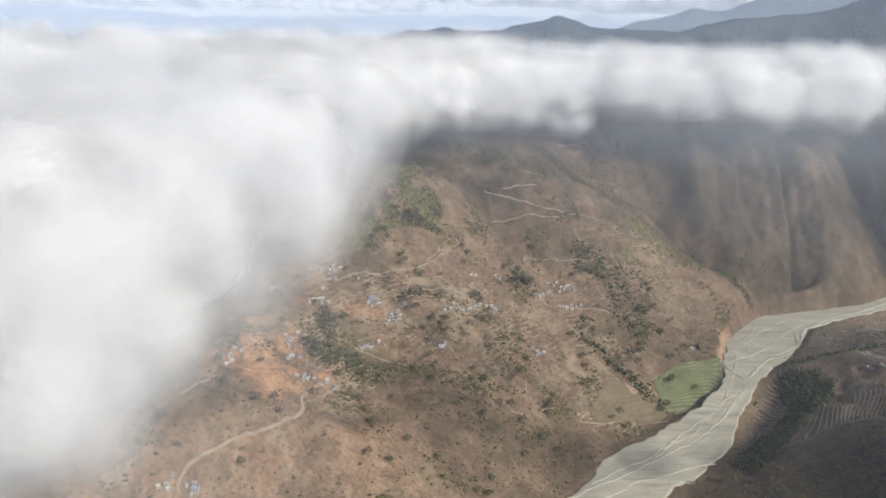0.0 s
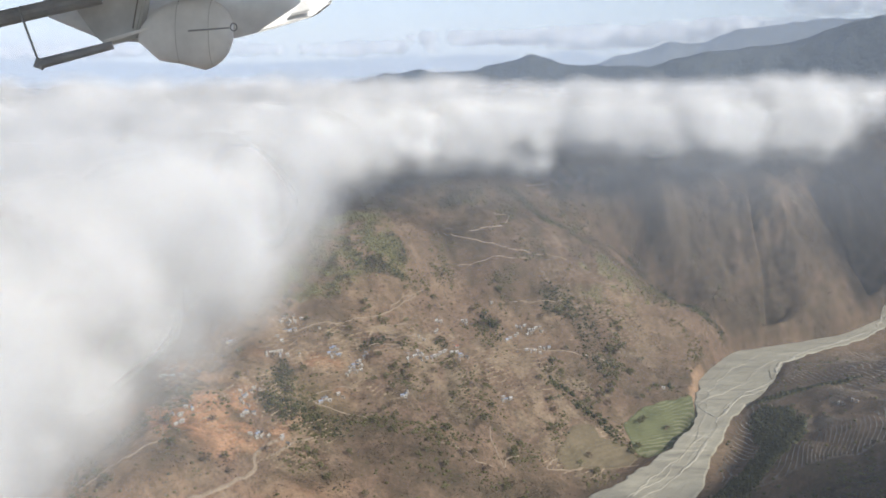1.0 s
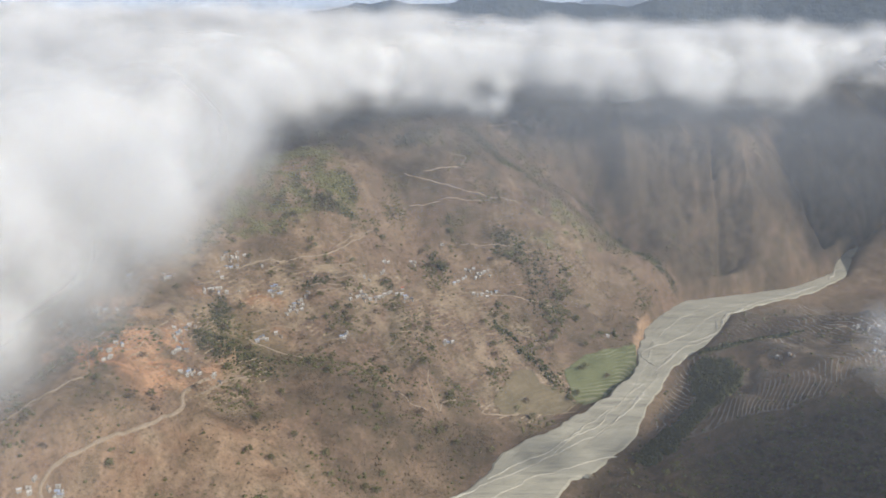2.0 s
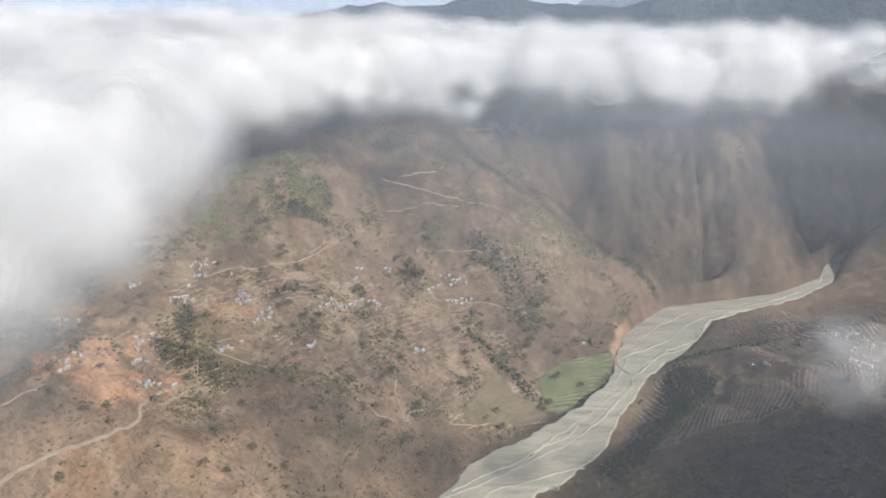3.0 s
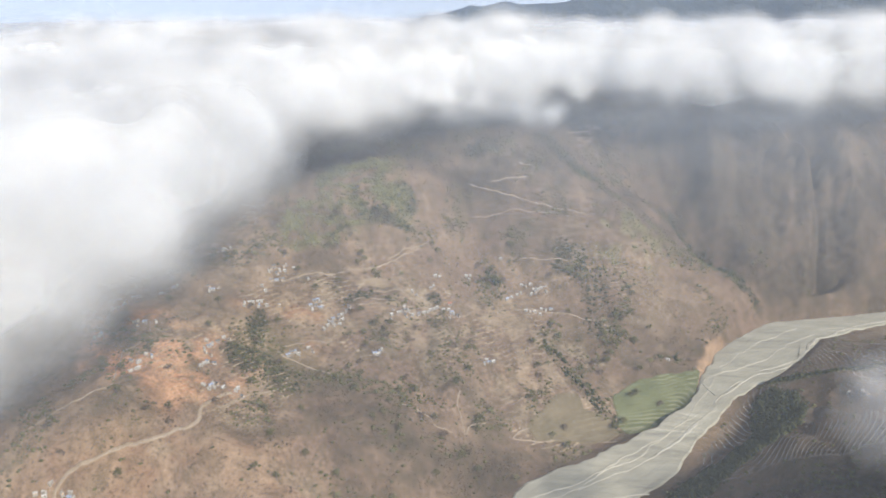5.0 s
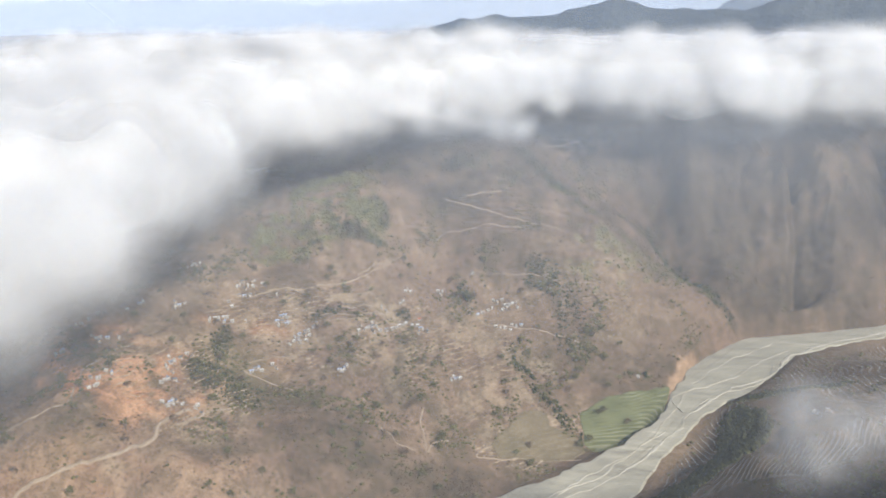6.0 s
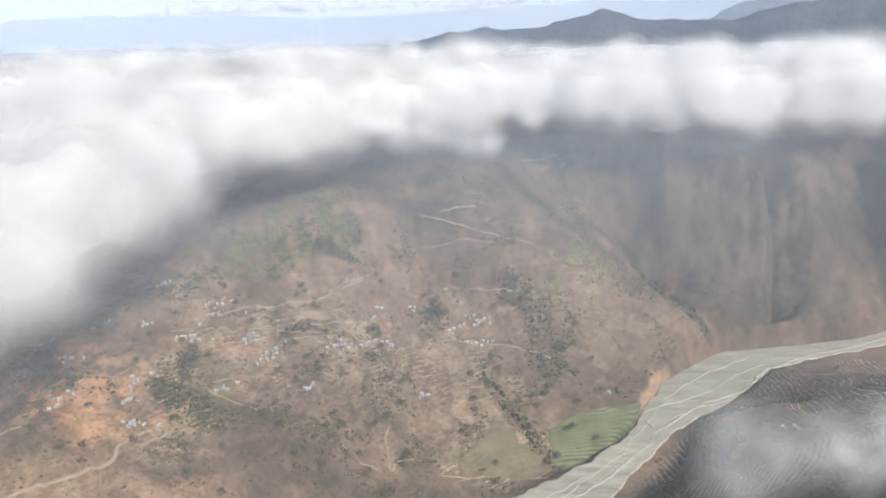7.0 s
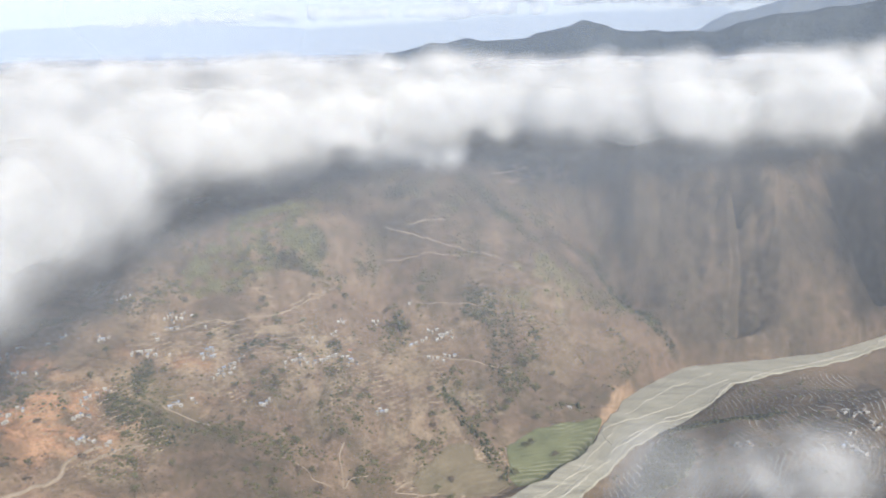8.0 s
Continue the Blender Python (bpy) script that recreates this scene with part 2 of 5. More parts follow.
def cloud_material(name, low, high, most, size=38.0):
    """White vapour: opaque where the noise is above high, clear where it is below low."""
    m, nt, bsdf = material(name)
    nt.nodes.remove(bsdf)
    out = nt.nodes["Material Output"]
    diffuse = node(nt, "ShaderNodeBsdfDiffuse", Color=(0.77, 0.775, 0.785, 1))
    glow = node(nt, "ShaderNodeBsdfTranslucent", Color=(0.79, 0.795, 0.805, 1))
    body = node(nt, "ShaderNodeMixShader", Fac=0.55)
    nt.links.new(diffuse.outputs[0], body.inputs[1])
    nt.links.new(glow.outputs[0], body.inputs[2])
    if most >= 1:
        nt.links.new(body.outputs[0], out.inputs["Surface"])
        return m
    # light scatters many times in thin vapour, so that its shading hardly follows the surface
    scale = nt.nodes.new("ShaderNodeVectorMath")
    scale.operation = "SCALE"
    scale.inputs["Scale"].default_value = 0.6
    tumble = node(nt, "ShaderNodeTexNoise", Scale=1 / 34, Detail=4, Roughness=0.55)
    nt.links.new(nt.nodes.new("ShaderNodeNewGeometry").outputs["Position"], tumble.inputs["Vector"])
    centred = nt.nodes.new("ShaderNodeVectorMath")
    centred.operation = "MULTIPLY_ADD"
    centred.inputs[1].default_value, centred.inputs[2].default_value = (1.7, 1.7, 1.7), (-0.85, -0.85, -0.85)
    nt.links.new(tumble.outputs["Color"], centred.inputs[0])
    rough_normal = nt.nodes.new("ShaderNodeVectorMath")
    rough_normal.operation = "ADD"
    nt.links.new(nt.nodes.new("ShaderNodeNewGeometry").outputs["Normal"], rough_normal.inputs[0])
    nt.links.new(centred.outputs[0], rough_normal.inputs[1])
    nt.links.new(rough_normal.outputs[0], scale.inputs[0])
    lean = nt.nodes.new("ShaderNodeVectorMath")
    lean.operation = "ADD"
    lean.inputs[1].default_value = (0.36, -0.36, 0.62)
    nt.links.new(scale.outputs[0], lean.inputs[0])
    unit = nt.nodes.new("ShaderNodeVectorMath")
    unit.operation = "NORMALIZE"
    nt.links.new(lean.outputs[0], unit.inputs[0])
    nt.links.new(unit.outputs[0], diffuse.inputs["Normal"])
    body.inputs[0].default_value = 0.3
    n = noise_out(nt, size, 2, 0.5, distort=0.2)
    fac = nt.nodes.new("ShaderNodeMapRange")
    fac.interpolation_type = "SMOOTHSTEP"
    for slot, value in ((1, low), (2, high), (3, 0.0), (4, most)):
        fac.inputs[slot].default_value = value
    nt.links.new(n, fac.inputs[0])
    clear = nt.nodes.new("ShaderNodeBsdfTransparent")
    veil = nt.nodes.new("ShaderNodeMixShader")
    nt.links.new(fac.outputs[0], veil.inputs[0])
    nt.links.new(clear.outputs[0], veil.inputs[1])
    nt.links.new(body.outputs[0], veil.inputs[2])
    nt.links.new(veil.outputs[0], out.inputs["Surface"])
    return m


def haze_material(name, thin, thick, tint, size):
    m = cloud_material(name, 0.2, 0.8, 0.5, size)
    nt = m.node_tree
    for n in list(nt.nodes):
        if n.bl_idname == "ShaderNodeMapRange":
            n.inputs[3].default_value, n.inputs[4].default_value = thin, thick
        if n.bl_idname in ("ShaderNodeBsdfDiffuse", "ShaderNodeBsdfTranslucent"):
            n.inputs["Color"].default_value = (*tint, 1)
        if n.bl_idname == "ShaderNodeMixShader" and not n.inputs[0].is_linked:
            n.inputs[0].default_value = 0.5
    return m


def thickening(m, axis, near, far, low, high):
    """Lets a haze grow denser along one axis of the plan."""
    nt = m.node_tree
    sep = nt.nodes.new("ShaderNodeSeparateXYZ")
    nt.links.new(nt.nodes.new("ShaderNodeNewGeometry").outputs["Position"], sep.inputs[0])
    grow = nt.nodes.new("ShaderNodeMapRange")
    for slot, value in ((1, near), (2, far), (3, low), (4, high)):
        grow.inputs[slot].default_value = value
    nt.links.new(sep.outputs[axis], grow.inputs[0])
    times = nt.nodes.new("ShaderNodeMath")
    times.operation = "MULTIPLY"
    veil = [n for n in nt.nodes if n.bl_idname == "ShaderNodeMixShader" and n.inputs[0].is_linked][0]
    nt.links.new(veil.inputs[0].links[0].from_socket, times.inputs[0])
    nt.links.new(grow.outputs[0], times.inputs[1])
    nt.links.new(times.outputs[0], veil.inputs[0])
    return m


LAND = land_material()
def gravel_material():
    """Grey river gravel with darker old channels drawn out along the flow."""
    m, nt, bsdf = material("river_gravel")
    turn = nt.nodes.new("ShaderNodeMapping")
    turn.inputs["Rotation"].default_value = (0, 0, radians(-52))
    turn.inputs["Scale"].default_value = (0.16, 1.0, 1.0)
    nt.links.new(nt.nodes.new("ShaderNodeNewGeometry").outputs["Position"], turn.inputs["Vector"])
    streak, fine, grain = noise_out(nt, 13, 7, 0.68, turn.outputs[0], 1.2), noise_out(nt, 3, 5, 0.65, turn.outputs[0], 0.4), noise_out(nt, 1.2, 4)
    c = ramp(nt, streak, [(0.34, (0.13, 0.12, 0.092)), (0.45, (0.25, 0.232, 0.172)), (0.58, (0.32, 0.298, 0.222)), (0.68, (0.44, 0.412, 0.32))])
    c = mixed(nt, 0.4, c, ramp(nt, fine, [(0.3, (0.21, 0.193, 0.145)), (0.7, (0.41, 0.38, 0.295))]))
    c = mixed(nt, 0.2, c, ramp(nt, grain, [(0.3, (0.2, 0.19, 0.165)), (0.7, (0.5, 0.48, 0.44))]))
    nt.links.new(c, bsdf.inputs["Base Color"])
    bsdf.inputs["Roughness"].default_value, bsdf.inputs["Specular IOR Level"].default_value = 0.95, 0.15
    bumped(nt, bsdf, fine, 0.6, 0.8)
    return m


GRAVEL = gravel_material()
WATER = mottled("silty_water", (0.30, 0.283, 0.225), (0.47, 0.44, 0.365), 5, 0.4, 0.3, 0.3)
RIDGE_NEAR = mottled("wooded_ridge", (0.045, 0.052, 0.05), (0.08, 0.085, 0.075), 160, 0.95, 0.5, 12)
RIDGE_FAR = mottled("distant_ridge", (0.06, 0.065, 0.06), (0.11, 0.11, 0.09), 200, 0.95, 0.5, 12)


# ---- building helpers ----
def mesh_object(name, verts, faces, mat, parent=None, label="", smooth_shading=True):
    me = bpy.data.meshes.new(name)
    verts = np.asarray(verts, np.float32)
    faces = np.asarray(faces, np.int32)
    n = faces.shape[1]
    me.vertices.add(len(verts))
    me.vertices.foreach_set("co", verts.ravel())
    me.loops.add(faces.size)
    me.loops.foreach_set("vertex_index", faces.ravel())
    me.polygons.add(len(faces))
    me.polygons.foreach_set("loop_start", np.arange(0, faces.size, n, dtype=np.int32))
    me.update(calc_edges=True)
    if smooth_shading:
        me.shade_smooth()
    me.materials.append(mat)
    ob = new(name, me)
    if parent is not None:
        ob.parent = parent
    if label:
        ob["label"] = label
    return ob


def grid_faces(nx, ny):
    """Quads of a grid whose vertices run over x first."""
    i, j = np.meshgrid(np.arange(nx - 1), np.arange(ny - 1))
    a = (j * nx + i).ravel()
    return np.stack([a, a + 1, a + 1 + nx, a + nx], 1)


def spread(core, low, high, first, grow):
    """Coordinates that go on from the ends of an even run in ever wider steps."""
    down, up = [core[0]], [core[-1]]
    step = first
    while down[-1] > low:
        down.append(down[-1] - step)
        step *= grow
    step = first
    while up[-1] < high:
        up.append(up[-1] + step)
        step *= grow
    return np.concatenate([np.array(down[:0:-1]), core, np.array(up[1:])])


# ---- ground ----
def inside_of(points, soft=4.0):
    """A share that is 1 within a plan outline and fades out over its border."""
    p = np.array(points + points[:1], float)

    def share(x, y):
        best = np.full(x.shape, 1e9)
        odd = np.zeros(x.shape, bool)
        for a, b in zip(p[:-1], p[1:]):
            dx, dy = b - a
            u = np.clip(((x - a[0]) * dx + (y - a[1]) * dy) / (dx * dx + dy * dy + 1e-9), 0, 1)
            best = np.minimum(best, np.hypot(x - a[0] - u * dx, y - a[1] - u * dy))
            cross = ((a[1] > y) != (b[1] > y)) & (x < a[0] + dx * (y - a[1]) / np.where(abs(dy) < 1e-9, 1e-9, dy))
            odd ^= cross
        return smooth(-soft, soft, np.where(odd, best, -best) + 3 * fbm2(x, y, 14, 3, 47))
    return share


# fields, woods and soils as plan outlines
GREEN_FIELD = [(199, 719), (211, 731), (235, 750), (262, 765), (274, 772), (267, 732), (247, 706), (226, 692), (212, 686), (204, 696)]
FALLOW_FIELD = [(133, 664), (140, 682), (149, 701), (165, 716), (171, 697), (179, 699), (194, 697), (200, 685), (192, 674), (161, 666), (138, 657)]
FOREST = inside_of([(-121, 848), (-105, 923), (-67, 948), (-19, 887), (0, 875), (-10, 844), (-52, 819), (-84, 791), (-112, 785), (-133, 829)], 9)
RED_SOIL = inside_of([(-226, 610), (-205, 650), (-176, 652), (-154, 640), (-130, 640), (-110, 648), (-80, 628), (-88, 588), (-122, 548), (-151, 558), (-172, 556), (-212, 578)], 15)
OAK_SQUARE = inside_of([(141, 881), (165, 875), (173, 850), (140, 842)], 5)
OAK_STRIP = inside_of([(162, 843), (193, 850), (199, 780), (178, 776)], 8)
DARK_BELT = inside_of([(-113, 638), (-90, 642), (-71, 650), (-34, 641), (1, 652), (-2, 630), (-46, 608), (-74, 617), (-95, 619)], 6)
BROWN_SLOPE = inside_of([(-47, 614), (24, 650), (75, 621), (122, 644), (170, 645), (139, 613), (101, 568), (20, 533), (-8, 577)], 9)
STRAW_SLOPE = inside_of([(-204, 500), (-103, 541), (-32, 570), (-4, 545), (6, 515), (-160, 440), (-230, 460)], 10)
PALE_FIELDS = inside_of([(-44, 763), (8, 794), (52, 797), (74, 754), (14, 719), (-33, 698)], 7)
OLIVE_SLOPE = inside_of([(174, 921), (244, 943), (258, 892), (207, 839), (179, 860)], 10)
DRY_FIELD = inside_of([(149, 767), (188, 777), (203, 749), (203, 738), (177, 738)], 4)
BARE_SLOPE = inside_of([(201, 832), (283, 907), (345, 885), (289, 815), (243, 797)], 9)
# real grove; its tail towards smaller y also paints in cloud shadow
GROVE = inside_of([(316, 723), (327, 733), (344, 712), (342, 678), (328, 653), (306, 636), (269, 600), (242, 578), (239, 599), (303, 663)], 5)


def dark_wood(x, y):
    """Patches of dark trees on the upper slope and below the village."""
    return np.clip(blob(x, y, 52, 986, 24, 13, 0, 0.7) + blob(x, y, 142, 1014, 42, 13, -40, 0.7) + blob(x, y, -15, 872, 12, 15, 0, 0.6) + blob(x, y, -30, 842, 26, 8, 10, 0.6)
                   + OAK_SQUARE(x, y) + 0.6 * OAK_STRIP(x, y) + blob(x, y, -93, 632, 24, 13, -25, 0.6) + 0.5 * blob(x, y, -62, 630, 26, 11, -15, 0.7)
                   + blob(x, y, -98, 672, 9, 20, 10, 0.7) + 0.8 * blob(x, y, -30, 738, 20, 6, 40, 0.7) + 0.8 * blob(x, y, 32, 775, 8, 8, 0, 0.7)
                   + 0.9 * (1 - smooth(4, 12, line_distance(x, y, [(258, 1000), (300, 936), (343, 889)]) + 8 * fbm2(x, y, 20, 3, 48))), 0, 1)


def land_cover(x, y, riser=0.0):
    """Shares of straw field, dark scrub (with shade painted in), red soil and green wood."""
    d, side = river_bank(x, y)
    n1, n2, n3 = fbm2(x, y, 55, 5, 61), fbm2(x, y, 24, 4, 62), fbm2(x, y, 11, 3, 63)
    straw = STRAW_SLOPE(x, y)
    tan = terraced(x, y) * smooth(0.0, 0.22, n2 + 0.9 * n3) * 0.35
    cliff = (1 - smooth(2.0, 7.5, d + 5 * n3)) * (side > 0) * smooth(738, 760, y) * (1 - smooth(812, 835, y))
    tan = np.maximum(tan, 0.5 * cliff)
    tan = np.maximum(tan, 0.55 * PALE_FIELDS(x, y) * smooth(-0.12, 0.25, n2 + 0.9 * n3))
    tan = np.maximum(tan, 0.5 * DRY_FIELD(x, y) * smooth(-0.3, 0.2, n2 + n3))
    tan = np.maximum(tan, 0.2 * straw * smooth(-0.3, 0.3, n2 + n3))
    scrub = smooth(0.0, 0.34, n1 + 0.5 * n2) * 0.6
    scrub = np.maximum(scrub, DARK_BELT(x, y) * (0.8 + 0.5 * n2))
    scrub = np.maximum(scrub, BROWN_SLOPE(x, y) * (0.6 + 0.5 * n2 + 0.3 * n3))
    scrub = np.maximum(scrub, OAK_SQUARE(x, y) * 0.95)
    scrub = np.maximum(scrub, OAK_STRIP(x, y) * (0.7 + 0.5 * n2))
    scrub = np.maximum(scrub, blob(x, y, 225, 800, 90, 60, 20, 0.9) * (0.62 + 0.7 * n2 + 0.4 * n3))
    scrub = np.maximum(scrub, dark_wood(x, y))
    scrub = scrub * (1 - 0.7 * straw)
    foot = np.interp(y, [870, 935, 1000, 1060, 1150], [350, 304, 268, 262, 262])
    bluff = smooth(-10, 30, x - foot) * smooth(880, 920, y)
    # the bluff's scrub is deepened to carry the cloud shade lying on it
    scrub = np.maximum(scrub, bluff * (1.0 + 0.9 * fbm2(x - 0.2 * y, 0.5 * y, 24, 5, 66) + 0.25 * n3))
    upper = smooth(840, 960, y) * (1 - bluff) * (side > 0)
    scrub = np.maximum(scrub, upper * (0.78 + 0.8 * n1 + 0.6 * n2))
    scrub = scrub * (1 - 0.55 * BARE_SLOPE(x, y))
    # far bank: scrub darkens below y 640, painting in the cloud's shadow
    scrub = np.where(side < 0, 0.75 - 0.4 * smooth(600, 640, y) + 0.4 * n1, scrub)
    scrub = np.where(side < 0, np.maximum(scrub, GROVE(x, y)), scrub)
    # dark patch painted where the cloud's shadow lies on the bank
    scrub = np.where(side < 0, np.maximum(scrub, blob(x, y, 350, 535, 120, 58, 5, 0.7)), scrub)
    red = RED_SOIL(x, y) * smooth(-0.35, 0.2, n2 + 0.7 * n3)
    red = np.maximum(red, 0.5 * blob(x, y, -85, 700, 40, 14, 20, 0.9) * smooth(-0.2, 0.3, n2))
    red = np.maximum(red, 0.35 * blob(x, y, -60, 660, 26, 12, 20, 0.9) * smooth(-0.2, 0.3, n2))
    red = np.maximum(red, 0.55 * cliff)
    red = np.maximum(red, 0.2 * straw * smooth(-0.3, 0.4, n1 + n2))
    forest = FOREST(x, y) * smooth(-0.5, 0.3, n2 + 0.8 * n3)
    forest = np.maximum(forest, 0.5 * OLIVE_SLOPE(x, y) * smooth(-0.2, 0.4, n2 + n3))
    forest = np.maximum(forest, 0.3 * blob(x, y, -75, 650, 40, 26, -30, 0.9))
    return np.stack([np.clip(np.maximum(tan, riser), 0, 1), np.clip(scrub, 0, 1), np.clip(red, 0, 1), np.clip(forest, 0, 1)], -1)


def set_cover(ob, x, y, riser=0.0):
    attr = ob.data.attributes.new("cover", "FLOAT_COLOR", "POINT")
    attr.data.foreach_set("color", land_cover(x, y, riser).astype(np.float32).ravel())


def build_ground():
    xs = spread(np.arange(-330, 680.1, 2.3), -4800, 4900, 3.0, 1.12)
    ys = spread(np.arange(390, 1190.1, 2.3), -2500, 4900, 3.0, 1.12)
    x, y = np.meshgrid(xs, ys)
    z = height(x, y)
    ob = mesh_object("ground", np.stack([x, y, z], -1).reshape(-1, 3), grid_faces(len(xs), len(ys)), LAND)
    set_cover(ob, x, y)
    return tagged(ob, "dry brown terraced hillside and valley floor", "ground", kind="structure")


ground = build_ground()


def resample(points, step):
    """Even steps along a smooth line through points of any number of values."""
    p = np.array(points, float)
    t = np.arange(len(p))
    fine = np.linspace(0, len(p) - 1, 24 * len(p))
    out = []
    for k in range(p.shape[1]):
        q = np.concatenate([[2 * p[0, k] - p[1, k]], p[:, k], [2 * p[-1, k] - p[-2, k]]])
        i = np.minimum(fine.astype(int), len(p) - 2)
        u = fine - i
        a, b, c, d = q[i], q[i + 1], q[i + 2], q[i + 3]
        out.append(0.5 * (2 * b + (c - a) * u + (2 * a - 5 * b + 4 * c - d) * u ** 2 + (3 * b - a - 3 * c + d) * u ** 3))
    f = np.stack(out, 1)
    length = np.concatenate([[0], np.cumsum(np.hypot(*np.diff(f[:, :2], axis=0).T))])
    s = np.linspace(0, length[-1], max(2, int(length[-1] / step)))
    return np.stack([np.interp(s, length, f[:, k]) for k in range(f.shape[1])], 1)


def sides(line):
    g = np.gradient(line[:, :2], axis=0)
    g /= np.linalg.norm(g, axis=1)[:, None]
    return np.stack([-g[:, 1], g[:, 0]], 1)


def build_river():
    line = resample(RIVER, 2.0)
    line = line[(line[:, 1] > 250) & (line[:, 0] < 900)]
    n = sides(line)
    m = 71
    c = np.linspace(-1, 1, m)
    edge = line[:, 2, None] + 1.5
    sway = np.where(c > 0, fbm2(line[:, 0], line[:, 1], 26, 4, 74)[:, None], fbm2(line[:, 0], line[:, 1], 26, 4, 78)[:, None])
    fray = np.where(c > 0, fbm2(line[:, 0], line[:, 1], 13, 4, 75)[:, None], fbm2(line[:, 0], line[:, 1], 13, 4, 79)[:, None])
    half = edge * (1 + 0.16 * sway) + 3.6 * fray
    x = line[:, 0, None] + n[:, 0, None] * half * c
    y = line[:, 1, None] + n[:, 1, None] * half * c
    across = half * c + 5 * fbm2(x, y, 60, 3, 70)
    along = np.arange(len(line))[:, None] * 2.0 + 0 * x
    bars = np.abs(fbm2(along * 0.16, across, 13, 4, 71))
    z = river_level(y) + 0.9 * (0.3 - bars) + 0.12 * fbm2(along * 0.3, across, 6, 3, 73) + 0.1 - 1.2 * smooth(0.94, 1.0, np.abs(c))
    return tagged(mesh_object("river_bed", np.stack([x, y, z], -1).reshape(-1, 3), grid_faces(m, len(line)), GRAVEL),
                  "pale grey gravel bed of a braided river", "river bed", kind="structure")


river_bed = build_river()


# ---- clouds ----
def surface_net(field, xs, ys, zs, level):
    """The surface on which a field over a grid of points has the given level."""
    f = field - level
    s = f > 0
    nx, ny, nz = s.shape
    cell_sum = sum(s[a:nx - 1 + a, b:ny - 1 + b, c:nz - 1 + c].astype(np.int8) for a in (0, 1) for b in (0, 1) for c in (0, 1))
    active = (cell_sum > 0) & (cell_sum < 8)
    ids = np.full(active.shape, -1, np.int64)
    ids[active] = np.arange(active.sum())
    ci, cj, ck = np.nonzero(active)
    acc, cnt = np.zeros((len(ci), 3)), np.zeros(len(ci))
    corners = [(a, b, c) for a in (0, 1) for b in (0, 1) for c in (0, 1)]
    for a in corners:
        for b in corners:
            if sum(b) - sum(a) == 1 and all(q >= p for p, q in zip(a, b)):
                fa, fb = f[ci + a[0], cj + a[1], ck + a[2]], f[ci + b[0], cj + b[1], ck + b[2]]
                cross = (fa > 0) != (fb > 0)
                t = np.where(cross, fa / np.where(cross, fa - fb, 1), 0)
                for k in range(3):
                    acc[:, k] += np.where(cross, a[k] + (b[k] - a[k]) * t, 0)
                cnt += cross
    acc /= cnt[:, None]
    verts = np.stack([np.interp(ci + acc[:, 0], np.arange(nx), xs), np.interp(cj + acc[:, 1], np.arange(ny), ys),
                      np.interp(ck + acc[:, 2], np.arange(nz), zs)], 1)
    faces = []
    for axis in range(3):
        lo = [slice(None)] * 3
        hi = [slice(None)] * 3
        lo[axis], hi[axis] = slice(0, -1), slice(1, None)
        change = s[tuple(lo)] != s[tuple(hi)]
        o1, o2 = [k for k in range(3) if k != axis]
        e = np.array(np.nonzero(change))
        keep = (e[o1] > 0) & (e[o2] > 0) & (e[o1] < s.shape[o1] - 1) & (e[o2] < s.shape[o2] - 1)
        e = e[:, keep]
        up = s[tuple(e)]
        quad = []
        for p, q in ((0, 0), (1, 0), (1, 1), (0, 1)):
            c = e.copy()
            c[o1] -= p
            c[o2] -= q
            quad.append(ids[tuple(c)])
        quad = np.stack(quad, 1)
        flip = up if axis != 1 else ~up
        quad[~flip] = quad[~flip][:, ::-1]
        faces.append(quad)
    return verts, np.concatenate(faces)


# front edge of the cloud bank, from beside the aircraft to the far end of the valley
FRONT = [(-190, -100), (-165, 150), (-150, 300), (-114, 400), (-76, 480), (-56, 538), (-70, 640), (-84, 720), (-70, 790), (-45, 850),
         (-20, 925), (35, 985), (95, 1025), (165, 1035), (260, 1012), (335, 992), (385, 1005), (430, 1024), (492, 1058), (570, 1110), (660, 1230), (760, 1260), (1000, 1150), (1500, 1050)]


def front_distance(x, y):
    """Metres inside the cloud bank's front edge (outside: negative)."""
    p = resample(FRONT, 20.0)
    best, sign = np.full(x.shape, 1e9), np.ones(x.shape)
    for a, b in zip(p[:-1], p[1:]):
        dx, dy = b - a
        u = np.clip(((x - a[0]) * dx + (y - a[1]) * dy) / (dx * dx + dy * dy), 0, 1)
        px, py = x - a[0] - u * dx, y - a[1] - u * dy
        r = np.hypot(px, py)
        near = r < best
        best = np.where(near, r, best)
        sign = np.where(near, np.where(dx * py - dy * px >= 0, 1.0, -1.0), sign)
    return best * sign


def billows(x, y, z, size, seed):
    """Rounded swellings with creases between them, 0 to 1."""
    total, amp = 0, 1.0
    for o in range(4):
        f = 2.1 ** o / size
        total = total + amp * (1 - np.abs(value3(x * f, y * f, z * f * 1.15, seed + o)) * 1.6)
        amp *= 0.46
    return total / 1.77


def vapour(name, label, field, xs, ys, zs, levels, parent_name="cloud"):
    cloud = new(parent_name)
    tagged(cloud, label, "cloud", kind="stuff")
    for level, mat in levels:
        v, q = surface_net(field, xs, ys, zs, level)
        if len(q):
            mesh_object("core" if mat is CLOUD_CORE else "veil", v, q, mat, cloud)
    return cloud


CLOUD_CORE = cloud_material("cloud_core", 0, 0, 1.0)
